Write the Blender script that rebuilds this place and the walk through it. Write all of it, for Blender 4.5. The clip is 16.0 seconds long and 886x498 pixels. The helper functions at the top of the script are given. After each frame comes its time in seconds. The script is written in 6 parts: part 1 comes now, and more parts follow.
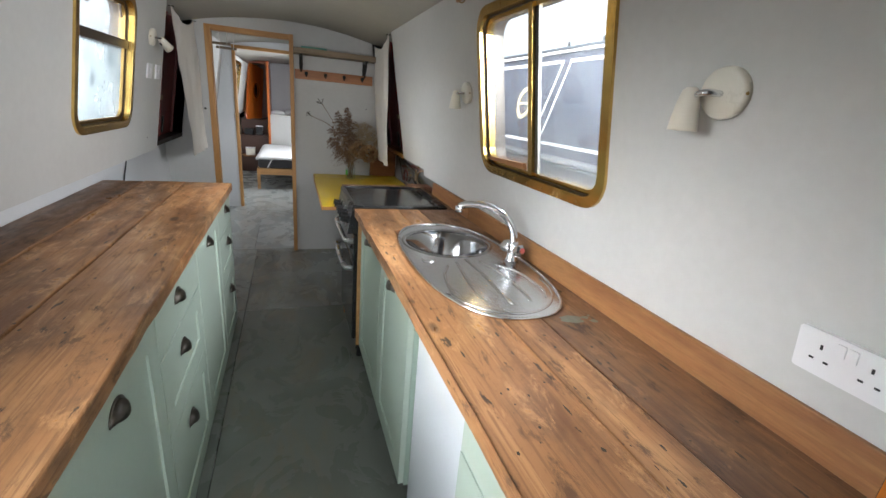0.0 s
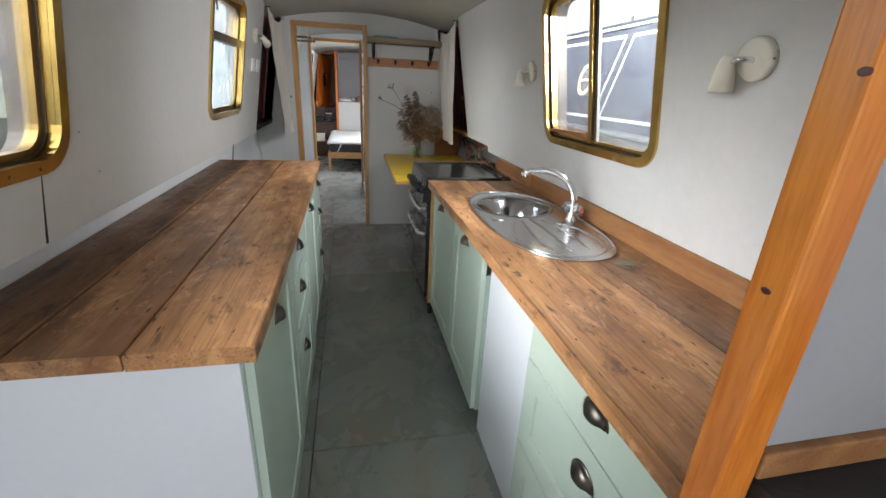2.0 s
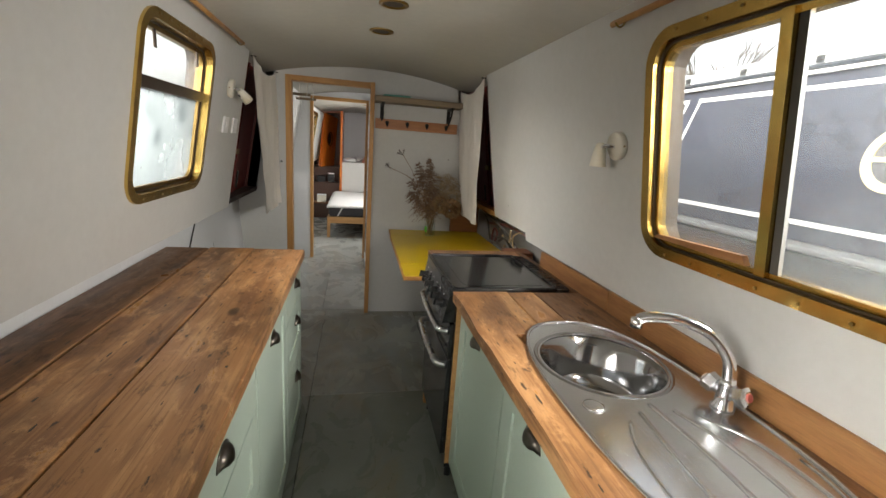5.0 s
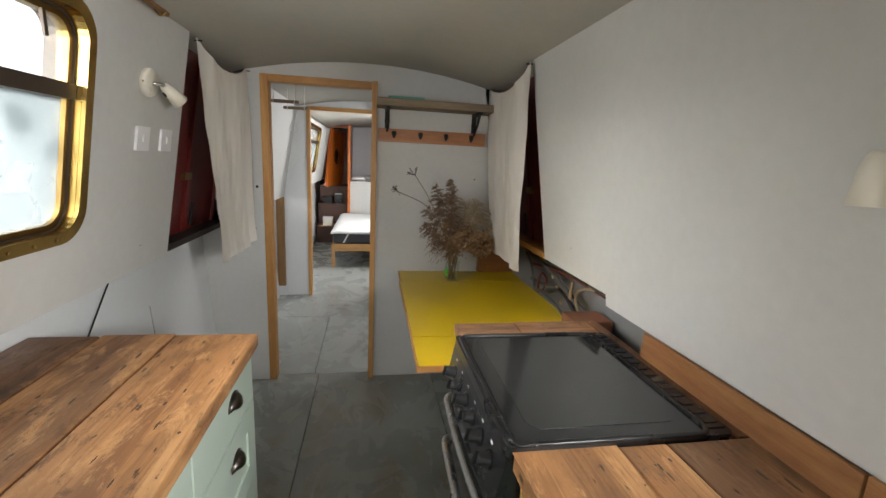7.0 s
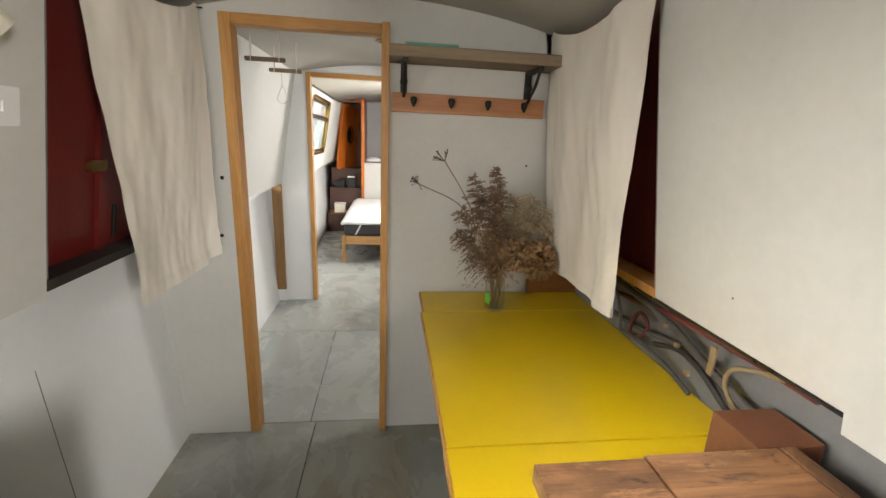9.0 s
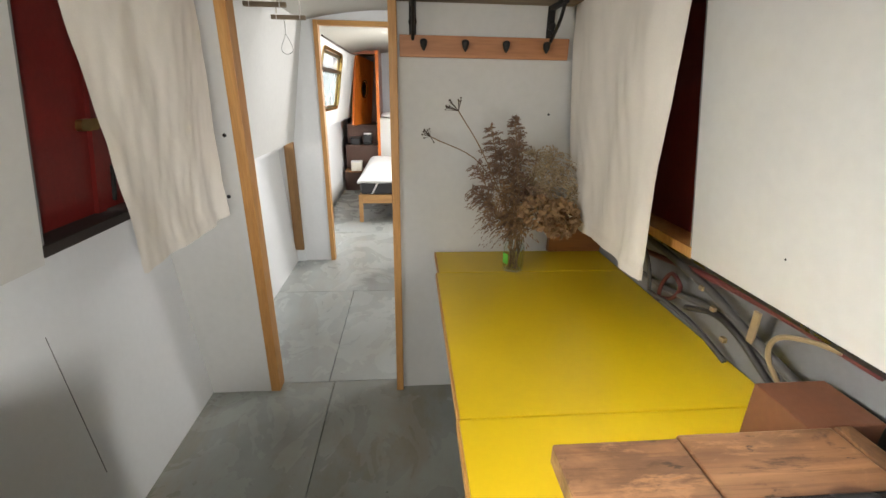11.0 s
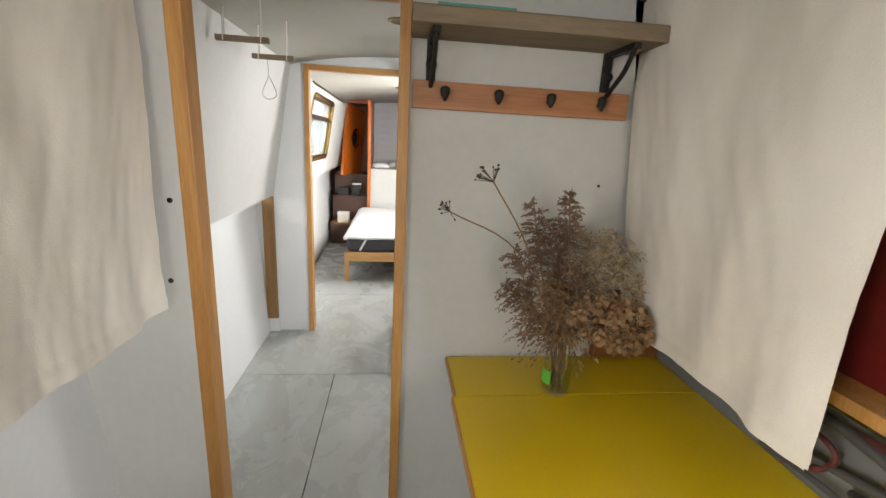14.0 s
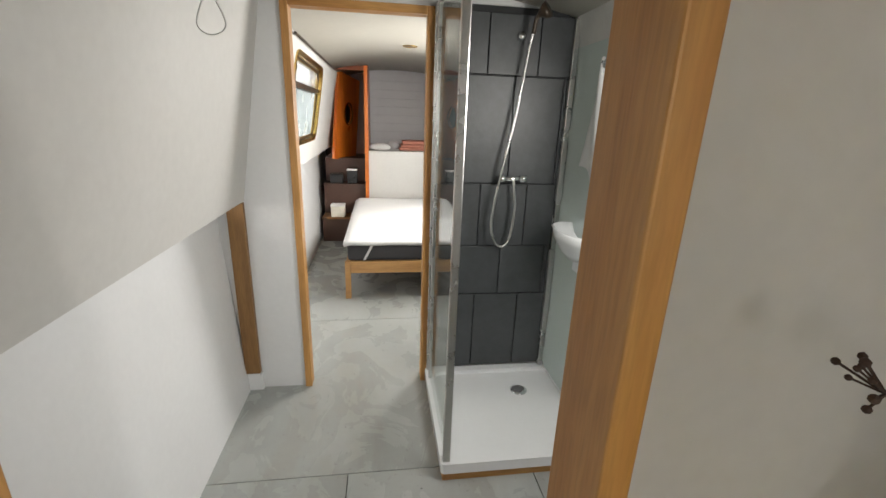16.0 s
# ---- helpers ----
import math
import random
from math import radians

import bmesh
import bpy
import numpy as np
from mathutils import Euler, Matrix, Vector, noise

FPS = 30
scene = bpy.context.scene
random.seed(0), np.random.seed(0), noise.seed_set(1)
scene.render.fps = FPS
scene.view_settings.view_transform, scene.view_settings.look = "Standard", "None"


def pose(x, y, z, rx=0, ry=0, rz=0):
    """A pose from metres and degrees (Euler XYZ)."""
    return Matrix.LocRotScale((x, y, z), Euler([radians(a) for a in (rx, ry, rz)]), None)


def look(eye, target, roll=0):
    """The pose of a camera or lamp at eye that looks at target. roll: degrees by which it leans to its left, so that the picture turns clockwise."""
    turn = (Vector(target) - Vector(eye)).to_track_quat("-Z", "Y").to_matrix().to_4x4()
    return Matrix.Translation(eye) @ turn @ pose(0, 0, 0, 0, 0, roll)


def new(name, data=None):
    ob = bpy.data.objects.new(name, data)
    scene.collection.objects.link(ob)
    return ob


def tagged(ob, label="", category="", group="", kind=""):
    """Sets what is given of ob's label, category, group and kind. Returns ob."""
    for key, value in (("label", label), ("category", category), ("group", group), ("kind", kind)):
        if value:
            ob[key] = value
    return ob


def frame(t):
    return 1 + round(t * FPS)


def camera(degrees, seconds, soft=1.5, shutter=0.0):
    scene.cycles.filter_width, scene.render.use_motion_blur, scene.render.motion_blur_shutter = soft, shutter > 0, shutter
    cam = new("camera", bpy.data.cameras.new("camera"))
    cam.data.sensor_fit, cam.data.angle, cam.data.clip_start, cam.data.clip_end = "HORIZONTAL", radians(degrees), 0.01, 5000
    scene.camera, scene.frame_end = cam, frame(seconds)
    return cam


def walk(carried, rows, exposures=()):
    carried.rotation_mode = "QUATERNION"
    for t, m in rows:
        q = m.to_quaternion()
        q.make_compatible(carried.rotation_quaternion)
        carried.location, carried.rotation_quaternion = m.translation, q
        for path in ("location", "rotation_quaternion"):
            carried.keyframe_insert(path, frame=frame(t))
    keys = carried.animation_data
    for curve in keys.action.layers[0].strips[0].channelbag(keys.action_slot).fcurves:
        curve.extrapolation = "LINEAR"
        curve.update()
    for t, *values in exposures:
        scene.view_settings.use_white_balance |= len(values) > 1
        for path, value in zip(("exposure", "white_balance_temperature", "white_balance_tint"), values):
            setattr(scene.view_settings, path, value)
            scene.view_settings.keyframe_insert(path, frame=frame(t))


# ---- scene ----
cam = camera(92.4, 16.0)
METRES, EYE, TILT, LEAN, TURN = 4.85, 1.455, 0.0, 0.0, -20.5
ROWS = [
    (0.0, 0.0, 0.0, 0.0, 1.62, -18.27, -4.9),
    (0.5, -0.0027, -0.0107, -0.0006, 8.21, -18.93, -4.29),
    (1.0, -0.0071, -0.0314, 0.0001, 9.47, -19.11, -3.96),
    (1.5, -0.0078, -0.0541, -0.0022, 9.12, -19.88, -3.3),
    (2.0, -0.0081, -0.0596, -0.0046, 8.76, -20.75, -2.73),
    (2.5, -0.0107, -0.0551, -0.0032, 9.51, -20.24, -2.64),
    (3.0, -0.0146, -0.0363, -0.0015, 10.83, -18.82, -2.67),
    (3.5, -0.0199, -0.0033, 0.0036, 11.63, -17.24, -3.24),
    (4.0, -0.0306, 0.0276, 0.0042, 11.56, -15.72, -3.9),
    (4.5, -0.0529, 0.0702, 0.0048, 9.54, -14.53, -4.35),
    (5.0, -0.0616, 0.1109, 0.0067, 9.31, -13.49, -4.13),
    (7.5, -0.1188, 0.3286, 0.0084, 11.39, -11.68, -2.71),
    (8.0, -0.1351, 0.3682, 0.0083, 11.16, -12.72, -2.82),
    (8.5, -0.1551, 0.4109, 0.0086, 11.17, -13.58, -2.59),
    (9.0, -0.1552, 0.4448, 0.008, 13.67, -14.62, -2.5),
    (9.5, -0.1486, 0.4657, 0.0078, 16.44, -16.1, -2.12),
    (10.0, -0.1464, 0.4743, 0.0071, 17.52, -18.1, -1.34),
    (12.5, -0.171, 0.4498, -0.001, 13.03, -20.99, -0.93),
    (13.0, -0.1804, 0.4754, 0.0016, 13.02, -18.46, -1.68),
    (13.5, -0.1879, 0.521, 0.0082, 13.8, -16.0, -2.76),
    (14.0, -0.2065, 0.5566, 0.0098, 14.42, -14.2, -3.0),
    (14.5, -0.2404, 0.6003, 0.0122, 15.0, -12.69, -2.24),
    (15.0, -0.2698, 0.6471, 0.0084, 17.51, -13.67, -2.09),
    (15.5, -0.2938, 0.7021, 0.0076, 18.89, -16.31, -2.45),
    (16.0, -0.3212, 0.7412, 0.0065, 12.59, -17.27, -1.97),
]
EXPOSURES = ((0.0, 1.7, 5950, 10), (3.5, 1.6, 6200, 10), (5.0, 1.55, 6750, 10), (7.5, 2.0, 6350, 10), (8.5, 2.25, 7050, 10), (10.0, 2.45, 6500, 10), (13.0, 2.45, 6750, 10), (15.0, 2.5, 6450, 10), (16.0, 2.15, 6750, 10))
walk(cam, [(t, pose(0, 0, EYE, TILT, LEAN, TURN) @ pose(METRES * x, METRES * y, METRES * z, 90 + pitch, roll, yaw)) for t, x, y, z, yaw, pitch, roll in ROWS], EXPOSURES)

# ---- light ----
world = bpy.data.worlds.new("overcast")
scene.world = world
world.use_nodes = True
wn = world.node_tree.nodes
sky = wn.new("ShaderNodeTexSky")
sky.sky_type = "NISHITA"
sky.sun_disc = False
sky.sun_elevation, sky.sun_rotation = radians(27), radians(260)
sky.air_density, sky.dust_density, sky.ozone_density = 1.0, 6.0, 0.6
haze = wn.new("ShaderNodeHueSaturation")
haze.inputs["Saturation"].default_value, haze.inputs["Value"].default_value = 0.22, 1.6
world.node_tree.links.new(sky.outputs["Color"], haze.inputs["Color"])
world.node_tree.links.new(haze.outputs["Color"], wn["Background"].inputs["Color"])
wn["Background"].inputs["Strength"].default_value = 0.15
sun = new("sun", bpy.data.lights.new("sun", "SUN"))
sun.data.energy, sun.data.angle, sun.data.color = 1.15, radians(55), (1.0, 0.985, 0.96)
sun.matrix_world = look((-9, -1.6, 4.7), (0, 0, 0))
scene.view_settings.exposure = 0.0


def window_light(name, eye, target, w, h, watts):
    """An unseen area lamp that stands in for daylight through an opening."""
    lamp = new(name, bpy.data.lights.new(name, "AREA"))
    lamp.data.shape, lamp.data.size, lamp.data.size_y, lamp.data.energy = "RECTANGLE", w, h, watts
    lamp.data.color = (1.0, 0.985, 0.955)
    lamp.matrix_world = look(eye, target)
    return lamp


# unseen fill lamp behind the camera; the stern opening is assumed
window_light("stern_fill_lamp", (0.0, -2.12, 1.25), (-0.35, 3, 0.75), 0.6, 1.3, 10)
# added lamps outside the sink and hopper windows boost their daylight, out of sight
window_light("sink_window_daylight", (1.12, 0.90, 1.70), (-0.98, 3.4, 0.70), 0.22, 0.5, 16)
window_light("hopper_window_daylight", (-1.15, 2.26, 1.62), (0.55, 3.7, 1.05), 0.25, 0.5, 3.4)
# unseen fill lamps added to brighten bedroom, hall and shower
window_light("bedroom_fill_lamp", (0.84, 7.55, 1.52), (-0.6, 7.55, 0.9), 1.1, 0.55, 14)
window_light("washroom_fill_lamp", (0.82, 4.85, 1.55), (0.2, 5.9, 0.8), 0.6, 0.5, 4.2)

# ---- materials ----
def mat(name, colour, rough=0.5, metal=0.0, vary=0.12, scale=3.0, bump=0.1, fine=60.0, tint=None, spec=0.5, stretch=(1, 1, 1), island=0.0):
    """A surface with stains at two scales and a fine relief. tint: the colour of its stains."""
    m = bpy.data.materials.new(name)
    m.use_nodes = True
    n, ln = m.node_tree.nodes, m.node_tree.links
    b = n["Principled BSDF"]
    tc = n.new("ShaderNodeTexCoord")
    mp = n.new("ShaderNodeMapping")
    mp.inputs["Scale"].default_value = stretch
    ln.new(tc.outputs["Object"], mp.inputs["Vector"])
    big = n.new("ShaderNodeTexNoise")
    big.inputs["Scale"].default_value, big.inputs["Detail"].default_value, big.inputs["Roughness"].default_value = scale, 6, 0.65
    small = n.new("ShaderNodeTexNoise")
    small.inputs["Scale"].default_value, small.inputs["Detail"].default_value = fine, 4
    for t in (big, small):
        ln.new(mp.outputs["Vector"], t.inputs["Vector"])
    ramp = n.new("ShaderNodeValToRGB")
    ramp.color_ramp.elements[0].position, ramp.color_ramp.elements[1].position = 0.27, 0.76
    dark = tint or tuple(c * (1 - vary) for c in colour)
    ramp.color_ramp.elements[0].color = (*dark, 1)
    ramp.color_ramp.elements[1].color = (*colour, 1)
    ln.new(big.outputs["Fac"], ramp.inputs["Fac"])
    mix = n.new("ShaderNodeMix")
    mix.data_type, mix.blend_type = "RGBA", "MULTIPLY"
    mix.inputs["Factor"].default_value = vary
    ln.new(ramp.outputs["Color"], mix.inputs["A"])
    ln.new(small.outputs["Fac"], mix.inputs["B"])
    ln.new(mix.outputs["Result"], b.inputs["Base Color"])
    mr = n.new("ShaderNodeMapRange")
    mr.inputs["To Min"].default_value, mr.inputs["To Max"].default_value = max(rough - 0.1, 0.03), min(rough + 0.1, 1)
    ln.new(big.outputs["Fac"], mr.inputs["Value"])
    ln.new(mr.outputs["Result"], b.inputs["Roughness"])
    b.inputs["Metallic"].default_value = metal
    b.inputs["Specular IOR Level"].default_value = spec
    if bump:
        bp = n.new("ShaderNodeBump")
        bp.inputs["Strength"].default_value, bp.inputs["Distance"].default_value = bump, 0.004
        ln.new(small.outputs["Fac"], bp.inputs["Height"])
        ln.new(bp.outputs["Normal"], b.inputs["Normal"])
    return m


def wood(name, light, dark, axis="y", ring=9.0, rough=0.45, stain=0.5, stain_colour=(0.05, 0.025, 0.012), knots=0.0, stain_scale=3.0, bump=0.25, blotch=0.0):
    """Timber with grain along an axis, blotchy stains and knots; each plank differs."""
    m = bpy.data.materials.new(name)
    m.use_nodes = True
    n, ln = m.node_tree.nodes, m.node_tree.links
    b = n["Principled BSDF"]
    tc, info = n.new("ShaderNodeTexCoord"), n.new("ShaderNodeObjectInfo")
    shift = n.new("ShaderNodeVectorMath")
    shift.operation = "MULTIPLY_ADD"
    shift.inputs[1].default_value = (13.1, 7.7, 5.3)
    ln.new(info.outputs["Random"], shift.inputs[0])
    ln.new(tc.outputs["Object"], shift.inputs[2])
    mp = n.new("ShaderNodeMapping")
    mp.inputs["Scale"].default_value = {"x": (0.09, 1, 1), "y": (1, 0.09, 1), "z": (1, 1, 0.09)}[axis]
    ln.new(shift.outputs["Vector"], mp.inputs["Vector"])
    g1, g2, st = (n.new("ShaderNodeTexNoise") for _ in range(3))
    g1.inputs["Scale"].default_value, g1.inputs["Detail"].default_value, g1.inputs["Distortion"].default_value = ring, 5, 1.2
    g2.inputs["Scale"].default_value, g2.inputs["Detail"].default_value = ring * 14, 3
    st.inputs["Scale"].default_value, st.inputs["Detail"].default_value, st.inputs["Roughness"].default_value = stain_scale, 8, 0.7
    mp2 = n.new("ShaderNodeMapping")
    mp2.inputs["Scale"].default_value = {"x": (0.4, 1, 1), "y": (1, 0.4, 1), "z": (1, 1, 0.4)}[axis]
    ln.new(shift.outputs["Vector"], mp2.inputs["Vector"])
    ln.new(mp.outputs["Vector"], g1.inputs["Vector"])
    ln.new(mp.outputs["Vector"], g2.inputs["Vector"])
    ln.new(mp2.outputs["Vector"], st.inputs["Vector"])
    ramp = n.new("ShaderNodeValToRGB")
    ramp.color_ramp.elements[0].position, ramp.color_ramp.elements[1].position = 0.34, 0.66
    ramp.color_ramp.elements[0].color, ramp.color_ramp.elements[1].color = (*dark, 1), (*light, 1)
    ln.new(g1.outputs["Fac"], ramp.inputs["Fac"])
    m1 = n.new("ShaderNodeMix")
    m1.data_type, m1.blend_type = "RGBA", "MULTIPLY"
    m1.inputs["Factor"].default_value = 0.28
    r2 = n.new("ShaderNodeValToRGB")
    r2.color_ramp.elements[0].position, r2.color_ramp.elements[1].position = 0.3, 0.6
    r2.color_ramp.elements[0].color = (0.35, 0.3, 0.27, 1)
    ln.new(g2.outputs["Fac"], r2.inputs["Fac"])
    ln.new(ramp.outputs["Color"], m1.inputs["A"])
    ln.new(r2.outputs["Color"], m1.inputs["B"])
    sr = n.new("ShaderNodeValToRGB")
    sr.color_ramp.elements[0].position, sr.color_ramp.elements[1].position = 0.47, 0.72
    sr.color_ramp.elements[0].color, sr.color_ramp.elements[1].color = (0, 0, 0, 1), (stain, stain, stain, 1)
    ln.new(st.outputs["Fac"], sr.inputs["Fac"])
    m2 = n.new("ShaderNodeMix")
    m2.data_type = "RGBA"
    ln.new(sr.outputs["Color"], m2.inputs["Factor"])
    ln.new(m1.outputs["Result"], m2.inputs["A"])
    m2.inputs["B"].default_value = (*stain_colour, 1)
    last = m2
    if blotch:
        bl, br, m4 = n.new("ShaderNodeTexNoise"), n.new("ShaderNodeValToRGB"), n.new("ShaderNodeMix")
        bl.inputs["Scale"].default_value, bl.inputs["Detail"].default_value, bl.inputs["Roughness"].default_value, bl.inputs["Distortion"].default_value = 7.5, 9, 0.72, 0.8
        ln.new(mp2.outputs["Vector"], bl.inputs["Vector"])
        br.color_ramp.elements[0].position, br.color_ramp.elements[1].position = 0.40, 0.60
        br.color_ramp.elements[0].color, br.color_ramp.elements[1].color = (0.27, 0.23, 0.21, 1), (1, 1, 1, 1)
        ln.new(bl.outputs["Fac"], br.inputs["Fac"])
        m4.data_type, m4.blend_type = "RGBA", "MULTIPLY"
        m4.inputs["Factor"].default_value = blotch
        ln.new(m2.outputs["Result"], m4.inputs["A"])
        ln.new(br.outputs["Color"], m4.inputs["B"])
        m2 = last = m4
    if knots:
        vo = n.new("ShaderNodeTexVoronoi")
        vo.inputs["Scale"].default_value = knots
        mp3 = n.new("ShaderNodeMapping")
        mp3.inputs["Scale"].default_value = {"x": (0.45, 1, 1), "y": (1, 0.45, 1), "z": (1, 1, 0.45)}[axis]
        ln.new(shift.outputs["Vector"], mp3.inputs["Vector"])
        ln.new(mp3.outputs["Vector"], vo.inputs["Vector"])
        kr = n.new("ShaderNodeValToRGB")
        kr.color_ramp.elements[0].position, kr.color_ramp.elements[1].position = 0.05, 0.11
        kr.color_ramp.elements[0].color, kr.color_ramp.elements[1].color = (0.85, 0.85, 0.85, 1), (0, 0, 0, 1)
        ln.new(vo.outputs["Distance"], kr.inputs["Fac"])
        m3 = n.new("ShaderNodeMix")
        m3.data_type = "RGBA"
        ln.new(kr.outputs["Color"], m3.inputs["Factor"])
        ln.new(m2.outputs["Result"], m3.inputs["A"])
        m3.inputs["B"].default_value = (stain_colour[0], stain_colour[1], stain_colour[2], 1)
        last = m3
    ln.new(last.outputs["Result"], b.inputs["Base Color"])
    mr = n.new("ShaderNodeMapRange")
    mr.inputs["To Min"].default_value, mr.inputs["To Max"].default_value = rough - 0.12, rough + 0.15
    ln.new(st.outputs["Fac"], mr.inputs["Value"])
    ln.new(mr.outputs["Result"], b.inputs["Roughness"])
    bp = n.new("ShaderNodeBump")
    bp.inputs["Strength"].default_value, bp.inputs["Distance"].default_value = bump, 0.003
    ln.new(g2.outputs["Fac"], bp.inputs["Height"])
    ln.new(bp.outputs["Normal"], b.inputs["Normal"])
    return m


def layers(name, colour):
    """A material begun with its base colour; returns tools to noise it and to lay stains over it."""
    m = bpy.data.materials.new(name)
    m.use_nodes = True
    n, ln = m.node_tree.nodes, m.node_tree.links
    tc, info, shift = n.new("ShaderNodeTexCoord"), n.new("ShaderNodeObjectInfo"), n.new("ShaderNodeVectorMath")
    shift.operation = "MULTIPLY_ADD"
    shift.inputs[1].default_value = (13.1, 7.7, 5.3)
    ln.new(info.outputs["Random"], shift.inputs[0])
    ln.new(tc.outputs["Object"], shift.inputs[2])
    state = {"colour": colour}

    def grain(scale, detail=6, rough=0.6, warp=0.0, stretch=(1, 1, 1)):
        mp, t = n.new("ShaderNodeMapping"), n.new("ShaderNodeTexNoise")
        mp.inputs["Scale"].default_value = stretch
        ln.new(shift.outputs["Vector"], mp.inputs["Vector"])
        ln.new(mp.outputs["Vector"], t.inputs["Vector"])
        for key, val in (("Scale", scale), ("Detail", detail), ("Roughness", rough), ("Distortion", warp)):
            t.inputs[key].default_value = val
        return t.outputs["Fac"]

    def cells(scale, stretch):
        mp, t = n.new("ShaderNodeMapping"), n.new("ShaderNodeTexVoronoi")
        mp.inputs["Scale"].default_value = stretch
        ln.new(shift.outputs["Vector"], mp.inputs["Vector"])
        ln.new(mp.outputs["Vector"], t.inputs["Vector"])
        t.inputs["Scale"].default_value = scale
        return t.outputs["Distance"]

    def span(src, a, b, lo=0.0, hi=1.0):
        r = n.new("ShaderNodeMapRange")
        r.interpolation_type = "SMOOTHSTEP"
        for key, val in (("From Min", a), ("From Max", b), ("To Min", lo), ("To Max", hi)):
            r.inputs[key].default_value = val
        ln.new(src, r.inputs["Value"])
        return r.outputs["Result"]

    def over(fac, tint, blend="MIX"):
        x = n.new("ShaderNodeMix")
        x.data_type, x.blend_type = "RGBA", blend
        ln.new(fac, x.inputs["Factor"])
        if isinstance(state["colour"], tuple):
            x.inputs["A"].default_value = (*state["colour"], 1)
        else:
            ln.new(state["colour"], x.inputs["A"])
        x.inputs["B"].default_value = (*tint, 1)
        state["colour"] = x.outputs["Result"]

    def finish(rough, relief, strength, depth=0.002):
        b = n["Principled BSDF"]
        ln.new(state["colour"], b.inputs["Base Color"])
        ln.new(rough, b.inputs["Roughness"])
        bp = n.new("ShaderNodeBump")
        bp.inputs["Strength"].default_value, bp.inputs["Distance"].default_value = strength, depth
        ln.new(relief, bp.inputs["Height"])
        ln.new(bp.outputs["Normal"], b.inputs["Normal"])
        return m

    return grain, cells, span, over, finish


def worn_board(name, light, mid, dark, stain, along="y", much=0.75):
    """Reclaimed, waxed floorboards: flame grain, dark ingrained stains, scuffs, knots."""
    grain, cells, span, over, finish = layers(name, mid)
    st = lambda k: {"y": (1, k, 1), "x": (k, 1, 1)}[along]
    flame = grain(13, 4, 0.55, 0.5, st(0.07))
    over(span(flame, 0.52, 0.68), light)
    over(span(flame, 0.47, 0.33), dark)
    fine = grain(150, 3, 0.6, 0.0, st(0.03))
    over(span(fine, 0.5, 0.36, 0, 0.6), dark)
    cloud = grain(3.4, 8, 0.66, 0.3, st(0.45))
    over(span(cloud, 0.475, 0.65, 0, much), stain)
    worn = grain(15, 9, 0.72, 0.4, st(0.38))
    over(span(worn, 0.555, 0.66, 0, 0.85), stain)
    over(span(worn, 0.47, 0.35, 0, 0.9), light)
    nicks = grain(46, 4, 0.6, 0.0, st(0.3))
    over(span(nicks, 0.645, 0.70, 0, 0.9), (0.035, 0.018, 0.012))
    over(span(cells(3.3, st(0.5)), 0.085, 0.05, 0, 0.9), (0.06, 0.025, 0.012))
    return finish(span(worn, 0.3, 0.7, 0.26, 0.5), fine, 0.35)


def worn_floor(name, paint, pale, worn):
    """Grey floor paint rubbed through to brown, with milky scuffs and dirt."""
    grain, cells, span, over, finish = layers(name, paint)
    base = grain(1.7, 8, 0.65, 0.5)
    over(span(base, 0.40, 0.64), pale)
    rub = grain(1.9, 9, 0.66, 0.5, (1.3, 0.45, 1))
    over(span(rub, 0.46, 0.66, 0, worn), (0.23, 0.185, 0.12))
    milk = grain(3.2, 7, 0.6, 1.4, (1, 0.7, 1))
    over(span(milk, 0.56, 0.78, 0, 0.06), (0.60, 0.60, 0.56))
    dirt = grain(30, 8, 0.75, 0.2)
    over(span(dirt, 0.58, 0.72, 0, 0.5), (0.13, 0.12, 0.10))
    over(span(cells(7, (1, 1, 1)), 0.035, 0.02, 0, 0.8), (0.05, 0.045, 0.04))
    return finish(span(milk, 0.35, 0.7, 0.17, 0.42), dirt, 0.1)


